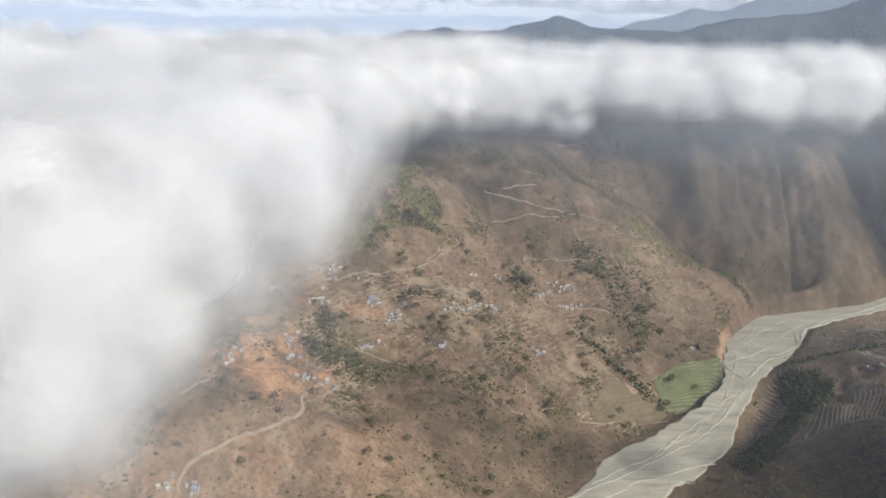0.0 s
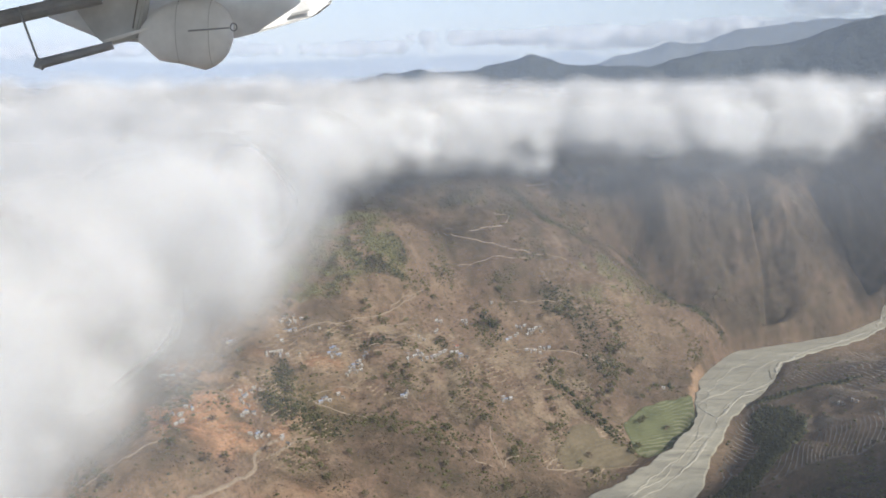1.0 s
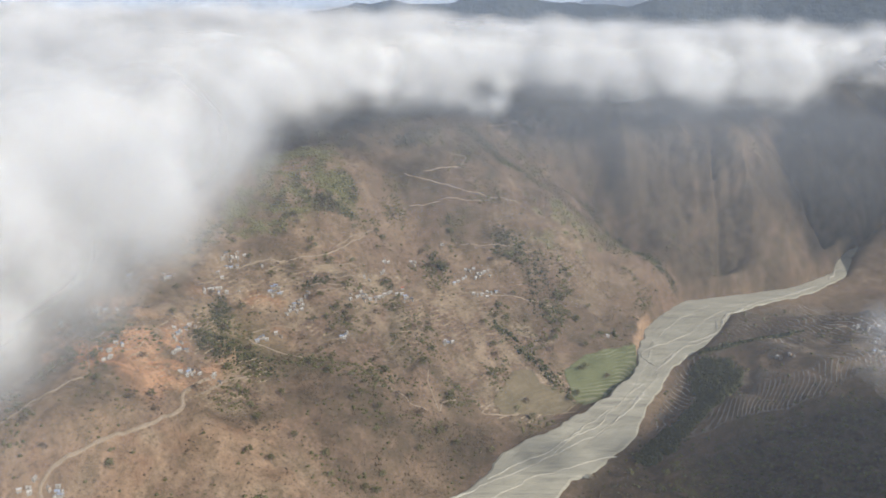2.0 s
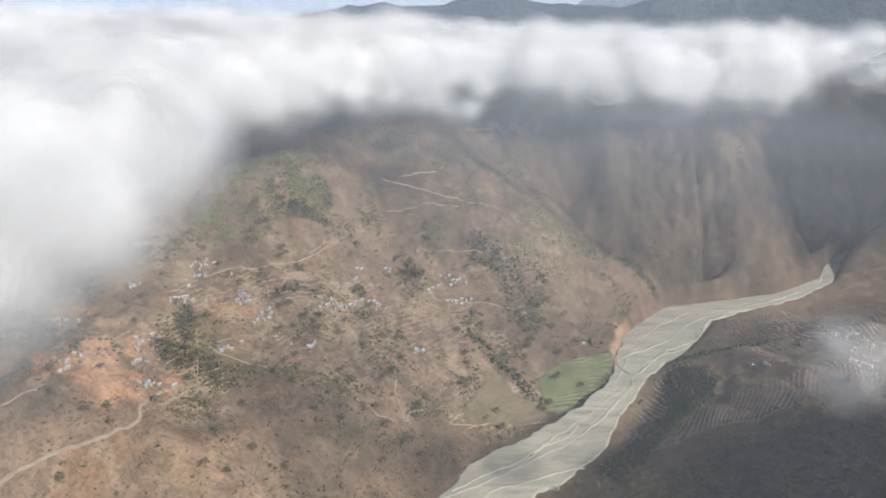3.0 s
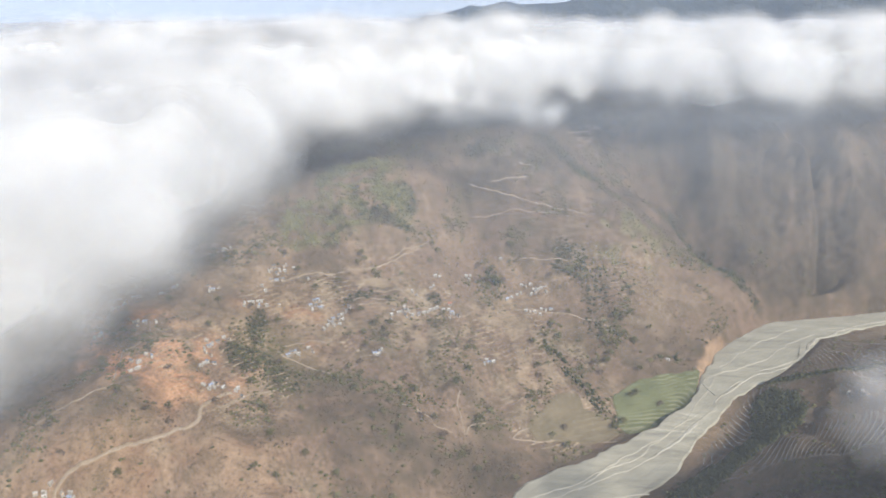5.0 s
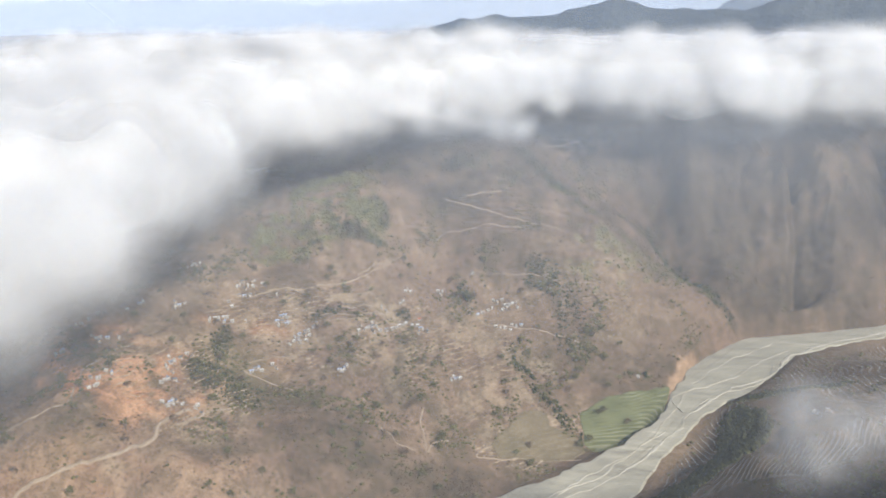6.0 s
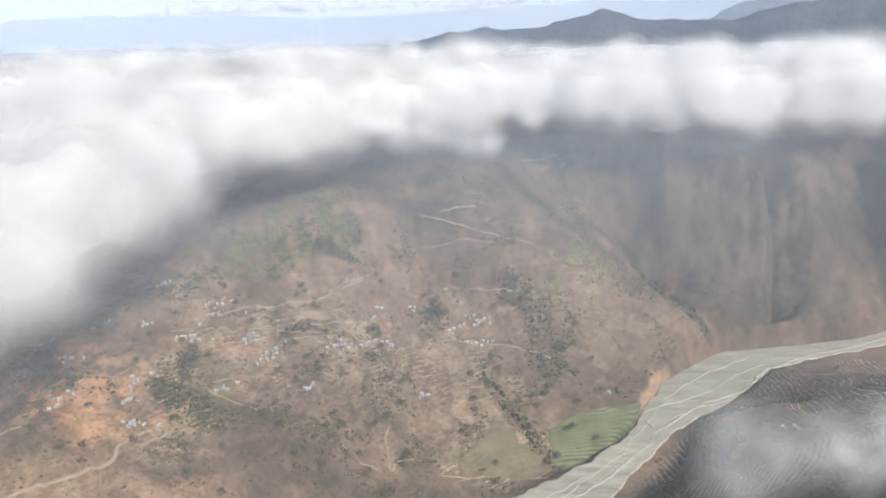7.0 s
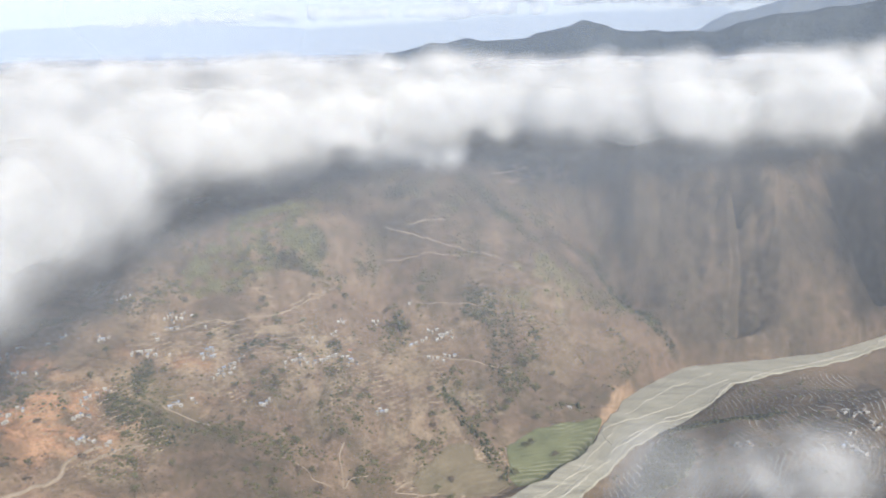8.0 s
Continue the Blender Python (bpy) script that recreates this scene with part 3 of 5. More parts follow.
CLOUD_VEILS = [cloud_material("cloud_veil", 0.08 + 0.022 * k, 0.62 + 0.012 * k, a, 80) for k, a in
               enumerate((0.36, 0.34, 0.31, 0.28, 0.25, 0.22, 0.19, 0.16, 0.135, 0.11, 0.09, 0.07, 0.055))]


def swell(field, xs, ys, zs, puffs, blend=9.0):
    """Joins round puffs (x, y, z, radius) to a cloud's field."""
    for cx, cy, cz, r in puffs:
        reach = r + 34
        a, b = np.searchsorted(xs, (cx - reach, cx + reach))
        c, d = np.searchsorted(ys, (cy - reach, cy + reach))
        e, f = np.searchsorted(zs, (cz - reach, cz + reach))
        if a >= b or c >= d or e >= f:
            continue
        x, y, z = np.meshgrid(xs[a:b], ys[c:d], zs[e:f], indexing="ij")
        ball = r - np.sqrt((x - cx) ** 2 + (y - cy) ** 2 + ((z - cz) * 1.12) ** 2)
        old = field[a:b, c:d, e:f]
        h = np.clip(0.5 + 0.5 * (ball - old) / blend, 0, 1)
        field[a:b, c:d, e:f] = old + (ball - old) * h + blend * h * (1 - h)
    return field


def build_cloud_bank():
    step = 10.5
    xs, ys, zs = np.arange(-620, 980, step), np.arange(60, 1480, step), np.arange(92, 345, step)
    gx, gy = np.meshgrid(xs, ys, indexing="ij")
    inside = front_distance(gx, gy)

    def top_at(x, y):
        return 266 + 14 * fbm2(x, y, 210, 3, 82) - 0.045 * np.maximum(y - 1000, 0)

    def base_at(x, y):
        return 208 + 8 * fbm2(x, y, 120, 3, 83) - 84 * (1 - smooth(290, 565, y))

    top, base = top_at(gx, gy), base_at(gx, gy)
    mid, half = (top + base) / 2, (top - base) / 2
    z = zs[None, None, :]
    edge = np.clip(1 - (inside - 14) / 60, 0, None)[:, :, None]
    r = np.sqrt(edge ** 2 + ((z - mid[:, :, None]) / half[:, :, None]) ** 2)
    field = np.maximum((1 - r) * 42, -60.0)
    rng = random.Random(81)
    line = resample(FRONT, 13.0)
    inward = sides(line)
    puffs = []
    for p, n in zip(line, inward):
        for _ in range(3):
            size = rng.uniform(17, 44)
            t = rng.uniform(0.55 * size, 0.8 * size + 45)
            x, y = p[0] + n[0] * t, p[1] + n[1] * t
            lo, hi = float(base_at(np.array([x]), np.array([y]))[0]) + 0.5 * size, float(top_at(np.array([x]), np.array([y]))[0]) + 14 - 0.75 * size
            puffs.append((x, y, rng.uniform(lo, max(lo, hi)), size))
    while len(puffs) < 900:
        x, y, size = rng.uniform(-620, 980), rng.uniform(60, 1480), rng.uniform(18, 52)
        if float(front_distance(np.array([x]), np.array([y]))[0]) > size:
            crown = 8 + 12 * min(1.0, max(0.0, (y - 950) / 200)) * rng.random()
            puffs.append((x, y, float(top_at(np.array([x]), np.array([y]))[0]) + crown - 0.7 * size, size))
    field = swell(field, xs, ys, zs, puffs)
    x, y, z = np.meshgrid(xs, ys, zs, indexing="ij")
    field = field + 10 * (billows(x, y, z, 60, 90) - 0.6)
    return vapour("cloud_bank", "thick white cloud bank filling the valley", field, xs, ys, zs,
                  [(12, CLOUD_CORE)] + [(9.8 - 1.5 * k - 0.13 * k * k, m) for k, m in enumerate(CLOUD_VEILS[:12])])


def build_low_cloud():
    step = 4.0
    xs, ys, zs = np.arange(236, 440, step), np.arange(300, 470, step), np.arange(132, 228, step)
    rng = random.Random(87)
    field = np.full((len(xs), len(ys), len(zs)), -60.0)
    puffs = []
    for _ in range(26):
        x = rng.uniform(296, 366)
        size = rng.uniform(7, 14)
        puffs.append((x, 395 + 0.1 * (x - 320) + rng.uniform(-12, 11), 177 + rng.uniform(-7, 6), size))
    field = swell(field, xs, ys, zs, puffs, 14.0)
    x, y, z = np.meshgrid(xs, ys, zs, indexing="ij")
    field = field + 12 * (billows(x, y, z, 40, 120) - 0.62)
    return vapour("low_cloud", "thin grey-white scrap of low cloud over the river", field, xs, ys, zs,
                  [(8 - 2.4 * k, CLOUD_VEILS[9 + k // 2]) for k in range(7)])


def build_shade_cloud(cx, cy, cz, rx, ry):
    """One of two clouds out of view, placed to shade far bank and bluff."""
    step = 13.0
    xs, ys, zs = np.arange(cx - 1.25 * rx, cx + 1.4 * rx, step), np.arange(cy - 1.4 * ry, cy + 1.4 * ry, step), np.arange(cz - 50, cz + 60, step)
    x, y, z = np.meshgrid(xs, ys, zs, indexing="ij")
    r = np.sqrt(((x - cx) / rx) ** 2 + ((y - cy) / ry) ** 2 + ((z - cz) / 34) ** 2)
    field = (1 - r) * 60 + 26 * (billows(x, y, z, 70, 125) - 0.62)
    return vapour("shade_cloud", "unseen grey-white cloud that shades the far side of the valley", field, xs, ys, zs,
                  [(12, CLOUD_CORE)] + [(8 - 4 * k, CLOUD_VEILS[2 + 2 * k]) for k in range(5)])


def build_wisp():
    """A ragged tongue of thin cloud that hangs in front of the bank over the hill."""
    step = 5.0
    xs, ys, zs = np.arange(-60, 240, step), np.arange(780, 1120, step), np.arange(180, 285, step)
    rng = random.Random(85)
    field = np.full((len(xs), len(ys), len(zs)), -60.0)
    puffs = [(9 * k + rng.uniform(-8, 8), 905 - 4 * k + rng.uniform(-10, 10), 232 - 0.7 * k + rng.uniform(-4, 4), 22 - 0.9 * k) for k in range(15)]
    field = swell(field, xs, ys, zs, puffs)
    x, y, z = np.meshgrid(xs, ys, zs, indexing="ij")
    field = field + 12 * (billows(x, y, z, 40, 95) - 0.6)
    return vapour("wisp", "thin wisp of cloud hanging over the hill", field, xs, ys, zs,
                  [(8 - 3.5 * k, CLOUD_VEILS[9 + k // 2]) for k in range(6)])


def build_cloud_sea():
    """The cloud deck that goes on behind the bank towards the mountains."""
    xs = np.arange(-3600, 3300, 22.0)
    ys = np.arange(1380, 4700, 22.0)
    x, y = np.meshgrid(xs, ys)
    bumps = np.abs(fbm2(x, y, 130, 4, 131))
    z = 272 - 0.050 * (y - 1000) + 34 * (0.5 - bumps) + 14 * fbm2(x, y, 420, 3, 133) - 4
    ob = mesh_object("cloud_sea", np.stack([x, y, z], -1).reshape(-1, 3), grid_faces(len(xs), len(ys)), CLOUD_CORE)
    return tagged(ob, "white sea of cloud reaching to the mountains", "cloud", kind="stuff")


build_cloud_bank()
build_wisp()
build_low_cloud()
build_shade_cloud(628, 338, 195, 215, 128)
build_shade_cloud(818, 1030, 250, 222, 270)
build_cloud_sea()


# ---- mountains in the distance ----
def build_range(name, label, dist, crest, depth, mat, seed):
    """A mountain range along an arc round the valley; crest gives degrees east of ahead and degrees above level."""
    az = np.radians(np.linspace(crest[0][0], crest[-1][0], 260))
    lift = np.interp(np.degrees(az), [c[0] for c in crest], [c[1] for c in crest])
    top = 336 + dist * np.tan(np.radians(lift))
    rows = np.linspace(-1, 1, 41)
    r = dist + depth * rows[:, None] + 0 * az
    x, y = 33 + r * np.sin(az), 12 + r * np.cos(az)
    ridge = np.abs(fbm2(x, y, 260, 5, seed))
    z = top * (1 - np.abs(rows[:, None]) ** 1.2) + (ridge - 0.25) * 90 * (np.abs(rows[:, None])) + 24 * (0.28 - np.abs(fbm2(x, y, 210, 5, seed + 9))) + 6 * fbm2(x, y, 60, 3, seed + 5) - 4
    ob = mesh_object(name, np.stack([x, y, z], -1).reshape(-1, 3), grid_faces(260, 41), mat)
    return tagged(ob, label, "mountain", kind="structure")


build_range("mountain_range_1", "dark wooded mountain ridge above the clouds", 1790,
            [(-9, -5), (-6.6, -2.5), (-3.6, -1.6), (-0.6, -1.35), (2.7, -1.55), (5.9, -0.7), (8.3, -1.2), (10.5, -1.5), (13.7, -1.3),
             (17.1, -0.6), (20.5, -0.1), (23.6, 0.5), (26.3, 1.3), (30, 2.1), (36, 2.4), (45, 2.0), (60, 1.0)], 230, RIDGE_NEAR, 141)
build_range("mountain_range_2", "blue distant mountain ridge", 3000,
            [(8, -3), (10.5, -1.2), (11.9, -0.6), (14.7, 0.1), (16.8, 0.05), (18.7, 0.7), (22, 1.25), (24.4, 1.55), (26.3, 1.5),
             (30, 1.9), (40, 2.2), (60, 1.5)], 350, RIDGE_FAR, 151)
build_range("mountain_range_3", "pale blue farthest mountains", 4550,
            [(-60, -0.9), (-40, -0.7), (-30, -0.5), (-22, -0.8), (-16, -1.1), (-8, -1.0), (-2, -0.7), (2, -0.6), (6, -0.75), (8.6, -0.4), (11, -0.8),
             (20, 0.2), (40, 0.6), (60, 0.5)], 250, RIDGE_FAR, 161)


def build_far_cumulus(az, lift, wide, tall, seed):
    """A heap of cloud far away over the mountains."""
    rng = random.Random(seed)
    d = 3400
    a = radians(az)
    w, h = d * radians(wide), d * radians(tall)
    step = max(w, h) / 26
    cx, cy, cz = 33 + d * math.sin(a), 12 + d * math.cos(a), 336 + d * math.tan(radians(lift - 0.35))
    xs, ys, zs = np.arange(cx - w, cx + w, step), np.arange(cy - 0.7 * w, cy + 0.7 * w, step), np.arange(cz - h, cz + 1.6 * h, step)
    field = np.full((len(xs), len(ys), len(zs)), -60.0)
    puffs = []
    for _ in range(30):
        u = rng.uniform(-1, 1)
        size = h * rng.uniform(0.35, 0.6) * (1.1 - 0.5 * abs(u))
        puffs.append((cx + 0.6 * w * u, cy + 0.2 * w * rng.uniform(-1, 1), cz + h * (1 - u * u) * rng.uniform(-0.25, 0.3), size))
    field = swell(field, xs, ys, zs, puffs, h * 0.5)
    return vapour("far_cumulus", "small white heap of cloud near the horizon", field, xs, ys, zs,
                  [(h * (0.3 - 0.14 * k), FAR_VEIL) for k in range(7)])


FAR_VEIL = cloud_material("far_cloud_veil", 0.05, 0.75, 0.17, 140)
for k, (az, lift, wide, tall) in enumerate([(-24, 0.1, 9, 0.6), (-16, 0.15, 8, 0.6), (-5.5, 0.1, 9, 0.6), (1.6, 0.75, 6, 0.55), (5.6, 0.8, 4, 0.55),
                                            (9.8, 0.75, 6, 0.85), (14.8, 0.85, 5, 0.8), (20.4, 1.25, 7, 0.75), (26.5, 2.6, 8, 0.8)]):
    build_far_cumulus(az, lift, wide, tall, 500 + k)


# ---- haze ----
# flat see-through sheets whose tint stands in for aerial haze
def haze_sheet(name, z, mat):
    xs, ys = np.linspace(-2500, 2500, 3), np.linspace(-1200, 1250, 3)
    x, y = np.meshgrid(xs, ys)
    ob = mesh_object(name, np.stack([x, y, z + 0 * x], -1).reshape(-1, 3), grid_faces(3, 3), mat)
    return tagged(ob, "flat tinted sheet standing in for valley haze", "haze", kind="stuff")


# upright tinted curtains that paint blue distance haze over the ranges
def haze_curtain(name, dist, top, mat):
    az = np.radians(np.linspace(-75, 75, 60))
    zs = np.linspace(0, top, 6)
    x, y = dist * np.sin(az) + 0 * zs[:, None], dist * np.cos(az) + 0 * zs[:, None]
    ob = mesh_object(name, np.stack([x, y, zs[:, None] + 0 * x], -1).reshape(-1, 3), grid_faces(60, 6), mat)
    return tagged(ob, "blue tinted curtain standing in for mountain haze", "haze", kind="stuff")


# painted haze: the sheets' bluish tint thickens with distance and towards +x
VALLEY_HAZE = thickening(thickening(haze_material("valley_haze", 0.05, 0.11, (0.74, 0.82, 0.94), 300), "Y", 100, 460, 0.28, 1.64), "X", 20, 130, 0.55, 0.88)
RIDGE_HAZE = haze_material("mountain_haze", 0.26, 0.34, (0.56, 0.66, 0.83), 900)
# bluish sheet that paints aerial haze over the shaded upper slope
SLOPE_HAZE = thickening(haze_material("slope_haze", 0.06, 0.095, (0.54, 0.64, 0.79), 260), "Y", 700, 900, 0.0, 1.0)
haze_sheet("haze_lift_sheet", 198, SLOPE_HAZE)
# pale sheet added to lighten the cloud-shaded ground at the left
haze_sheet("haze_lift_sheet", 152, thickening(haze_material("edge_lift_haze", 0.18, 0.30, (0.78, 0.82, 0.88), 120), "X", -175, -30, 1.0, 0.0))
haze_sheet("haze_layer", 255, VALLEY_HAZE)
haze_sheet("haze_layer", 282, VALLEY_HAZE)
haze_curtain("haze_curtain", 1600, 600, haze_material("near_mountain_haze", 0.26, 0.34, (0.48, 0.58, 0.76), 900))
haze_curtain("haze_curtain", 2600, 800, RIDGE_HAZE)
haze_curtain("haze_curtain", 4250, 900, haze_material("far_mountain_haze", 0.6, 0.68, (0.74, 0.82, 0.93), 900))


# ---- field terraces ----
def terrace_patch(name, label, x0, x1, y0, y1, res, share, step, mat=None, lift=0.35, pale=0.8, deep=0.9, run=None, seed=41):
    """A stretch of slope cut into level steps with pale edges; share gives where (0 to 1)."""
    xs, ys = np.arange(x0, x1, res), np.arange(y0, y1, res)
    x, y = np.meshgrid(xs, ys)
    z = height(x, y)
    m = share(x, y)
    level = ((z if run is None else run(x, y)) + 0.9 * fbm2(x, y, 45, 3, seed)) / step
    base = np.floor(level)
    part_up = level - base
    cut = step * (base + smooth(0.68, 0.98, part_up) - level)
    riser = smooth(0.6, 0.75, part_up) * (1 - smooth(0.93, 1.0, part_up)) * smooth(0.35, 0.7, m) * (0.25 + 0.75 * smooth(-0.25, 0.2, fbm2(x, y, 26, 3, seed + 1)))
    z = z + deep * cut * smooth(0.1, 0.6, m) + lift - 2.5 * (1 - smooth(0.02, 0.25, m))
    faces = grid_faces(len(xs), len(ys))
    keep = (m.ravel()[faces] > 0.01).any(1)
    ob = mesh_object(name, np.stack([x, y, z], -1).reshape(-1, 3), faces[keep], mat or LAND)
    if mat is None:
        set_cover(ob, x, y, riser * pale)
    else:
        attr = ob.data.attributes.new("cover", "FLOAT_COLOR", "POINT")
        attr.data.foreach_set("color", np.stack([riser * pale, 0 * x, 0 * x, 0 * x], -1).astype(np.float32).ravel())
    return tagged(ob, label, "field", kind="structure")


def far_bank(x, y):
    d, side = river_bank(x, y)
    return np.where(side < 0, smooth(5, 16, d), 0) * (1 - smooth(180, 230, d)) * smooth(596, 616, y) * smooth(-0.55, -0.1, fbm2(x, y, 60, 3, 77))


def field_material(name, low, high, edge=(0.34, 0.30, 0.20)):
    m, nt, bsdf = material(name)
    cover = nt.nodes.new("ShaderNodeAttribute")
    cover.attribute_name = "cover"
    sep = nt.nodes.new("ShaderNodeSeparateColor")
    nt.links.new(cover.outputs["Color"], sep.inputs["Color"])
    a, b = noise_out(nt, 14, 4), noise_out(nt, 1.6, 4)
    c = mixed(nt, 0.4, ramp(nt, a, [(0.3, low), (0.7, high)]), ramp(nt, b, [(0.3, low), (0.75, high)]))
    c = mixed(nt, sep.outputs["Red"], c, edge)
    nt.links.new(c, bsdf.inputs["Base Color"])
    bsdf.inputs["Roughness"].default_value, bsdf.inputs["Specular IOR Level"].default_value = 0.9, 0.15
    bumped(nt, bsdf, b, 0.5, 0.4)
    return m


CROP = field_material("green_crop", (0.078, 0.088, 0.042), (0.145, 0.152, 0.075), (0.25, 0.235, 0.15))
PADDY = field_material("bare_paddy", (0.105, 0.088, 0.07), (0.18, 0.147, 0.115), (0.42, 0.37, 0.30))
FALLOW = field_material("fallow_grass", (0.10, 0.083, 0.05), (0.20, 0.155, 0.098))
terrace_patch("hill_terraces", "dry straw-coloured terraced fields round the village", -170, 290, 560, 940, 1.15, terraced, 2.1, pale=1.0)
terrace_patch("valley_terraces", "grey-brown terraced paddy fields on the far bank", 262, 520, 560, 900, 0.9, far_bank, 2.7, PADDY, pale=1.0, deep=0.8,
              run=lambda x, y: 0.62 * x + 0.07 * y + 11 * fbm2(x, y, 80, 3, 44) + 0.35 * np.maximum(0, 645 - y))
terrace_patch("green_field", "bright green terraced crop beside the river", 190, 285, 655, 780, 0.8,
              inside_of(GREEN_FIELD, 3.0), 1.5, CROP, 0.6, 0.55, 0.3)
terrace_patch("fallow_field", "yellow-green fallow field above the river", 110, 205, 640, 715, 0.9,
              inside_of(FALLOW_FIELD, 7.0), 2.2, FALLOW, 0.55, 0.1, 0.06)


# ---- roads and water ----
DUST = mottled("pale_dust_road", (0.20, 0.152, 0.108), (0.32, 0.252, 0.185), 8, 0.95, 0.3, 0.15)


def ribbon(name, label, category, points, width, mat, lift, level=None, ragged=0.3, seed=0):
    """A strip laid along a line on the ground."""
    line = resample(points, 1.6)
    sway = 0.8 if level is None else 3.5
    size = 9 if level is None else 14
    line = line + sway * np.stack([fbm2(line[:, 0], line[:, 1], size, 3, 200 + seed), fbm2(line[:, 0], line[:, 1], size, 3, 230 + seed)], 1)
    n = sides(line)
    w = width * (0.31 if width > 2.5 else 0.22) * (1 + ragged * fbm2(line[:, 0], line[:, 1], 12, 3, 260 + seed))
    thin = 0.7 if level is None else 0.15
    w = w * (thin + (1 - thin) * smooth(-0.3, 0.25, fbm2(line[:, 0], line[:, 1], 34, 3, 290 + seed)))
    c = np.array([-1.15, -1, -0.5, 0, 0.5, 1, 1.15])
    x, y = line[:, 0, None] + n[:, 0, None] * w[:, None] * c, line[:, 1, None] + n[:, 1, None] * w[:, None] * c
    if level is None:
        z = np.maximum(height(x, y), height(line[:, 0], line[:, 1])[:, None] - 0.5) + lift
    else:
        z = level(y) + lift + 0 * x
    z = z - np.where(np.abs(c) > 1.05, 0.8, 0)
    return tagged(mesh_object(name, np.stack([x, y, z], -1).reshape(-1, 3), grid_faces(7, len(line)), mat), label, category, kind="structure")


ROADS = [
    ([(-165, 478), (-168, 483), (-165, 489), (-158, 496), (-148, 502), (-135, 511), (-116, 520), (-104, 542), (-98, 553), (-100, 562), (-100, 572), (-95, 583), (-88, 591)], 4.2),
    ([(-91, 571), (-85, 582), (-80, 595), (-71, 604), (-63, 614)], 2.6),
    ([(-205, 515), (-198, 521), (-190, 530), (-179, 534), (-170, 542), (-161, 548), (-162, 558), (-170, 578), (-174, 593), (-170, 601), (-168, 611)], 2.2),
    ([(-97, 731), (-88, 748), (-81, 757), (-67, 763), (-55, 769), (-41, 778), (-26, 787), (-14, 797), (-2, 813), (8, 831)], 1.7),
    ([(-72, 759), (-62, 764), (-54, 763)], 1.4),
    ([(-16, 798), (1, 825), (17, 842)], 1.3),
    ([(81, 833), (88, 813), (93, 806), (100, 800), (111, 796), (130, 799), (151, 798), (173, 797), (194, 794)], 2.0),
    ([(94, 969), (111, 964), (109, 956), (104, 951), (83, 946), (65, 940)], 2.4),
    ([(45, 933), (55, 931), (73, 931), (90, 926), (102, 924), (118, 919), (137, 914), (155, 910), (164, 910), (172, 907)], 1.7),
    ([(135, 908), (120, 909), (101, 911), (84, 908), (61, 902), (51, 900)], 1.2),
    ([(46, 896), (45, 890), (42, 883)], 1.6),
    ([(141, 1063), (156, 1075), (169, 1079), (180, 1084), (175, 1085)], 2.6),
    ([(154, 1087), (125, 1081), (100, 1085)], 1.4),
    ([(169, 1078), (169, 1068), (154, 1061)], 1.6),
    ([(180, 1084), (185, 1075), (191, 1074)], 1.8),
    ([(174, 1060), (180, 1053), (185, 1029), (187, 1020)], 1.8),
    ([(132, 664), (126, 658), (119, 647), (129, 651), (143, 655), (161, 663), (176, 671), (194, 671), (201, 670)], 2.2),
    ([(74, 668), (74, 653), (78, 645), (81, 636), (83, 632), (86, 642), (97, 650)], 2.0),
    ([(30, 639), (46, 635), (55, 632), (60, 628), (67, 628), (74, 628)], 1.5),
    ([(-74, 649), (-65, 649), (-53, 649), (-40, 647), (-25, 643)], 1.9),
    ([(455, 680), (449, 663), (453, 655), (462, 649)], 2.0),
    ([(442, 725), (455, 722), (467, 708)], 1.8),
    ([(104, 855), (131, 859), (165, 856)], 1.0),
]
WALLS = [
    ([(-37, 763), (-24, 772), (-12, 782), (-2, 786), (7, 783)], 2.2),
    ([(-36, 741), (-22, 748), (-5, 763), (9, 777)], 1.6),
    ([(-32, 734), (-13, 743), (6, 757), (20, 773)], 1.6),
    ([(-27, 729), (-8, 740), (11, 753)], 1.3),
    ([(-70, 657), (-61, 666), (-48, 674), (-36, 687)], 1.3),
    ([(-121, 690), (-112, 701), (-107, 702)], 2.2),
]
for i, (pts, wide) in enumerate(ROADS):
    ribbon("track", "pale dusty dirt track along the hillside", "track", pts, wide, DUST, 0.45, seed=i)
for i, (pts, wide) in enumerate(WALLS):
    ribbon("field_wall", "pale dry-stone retaining wall of a field terrace", "field wall", pts, 0.4 * wide, DUST, 0.6, seed=60 + i)

CHANNELS = [
    ("pale silty water channel in the gravel", [(60, 540), (107, 566), (135, 585), (160, 597), (191, 620), (219, 642), (237, 658), (250, 673), (267, 695), (283, 712),
                                                (286, 728), (296, 739), (310, 759), (330, 783), (357, 801), (376, 826), (398, 858), (440, 890), (492, 921), (540, 955), (590, 1015)], 3.2),
    ("thin silty side channel in the gravel", [(110, 548), (150, 580), (176, 590), (200, 600), (222, 608)], 1.4),
    ("thin silty side channel in the gravel", [(120, 580), (150, 600), (178, 618), (205, 645), (236, 672), (262, 706), (276, 735), (290, 770), (310, 806), (340, 845), (383, 878)], 1.3),
    ("thin silty side channel in the gravel", [(170, 604), (192, 628), (220, 650), (243, 680), (266, 705)], 1.1),
    ("thin silty side channel in the gravel", [(284, 733), (276, 745), (279, 760), (292, 772), (318, 790), (345, 815), (366, 842), (392, 866)], 1.3),
    ("thin silty side channel in the gravel", [(300, 750), (325, 775), (350, 790), (366, 812), (374, 838)], 1.5),
]
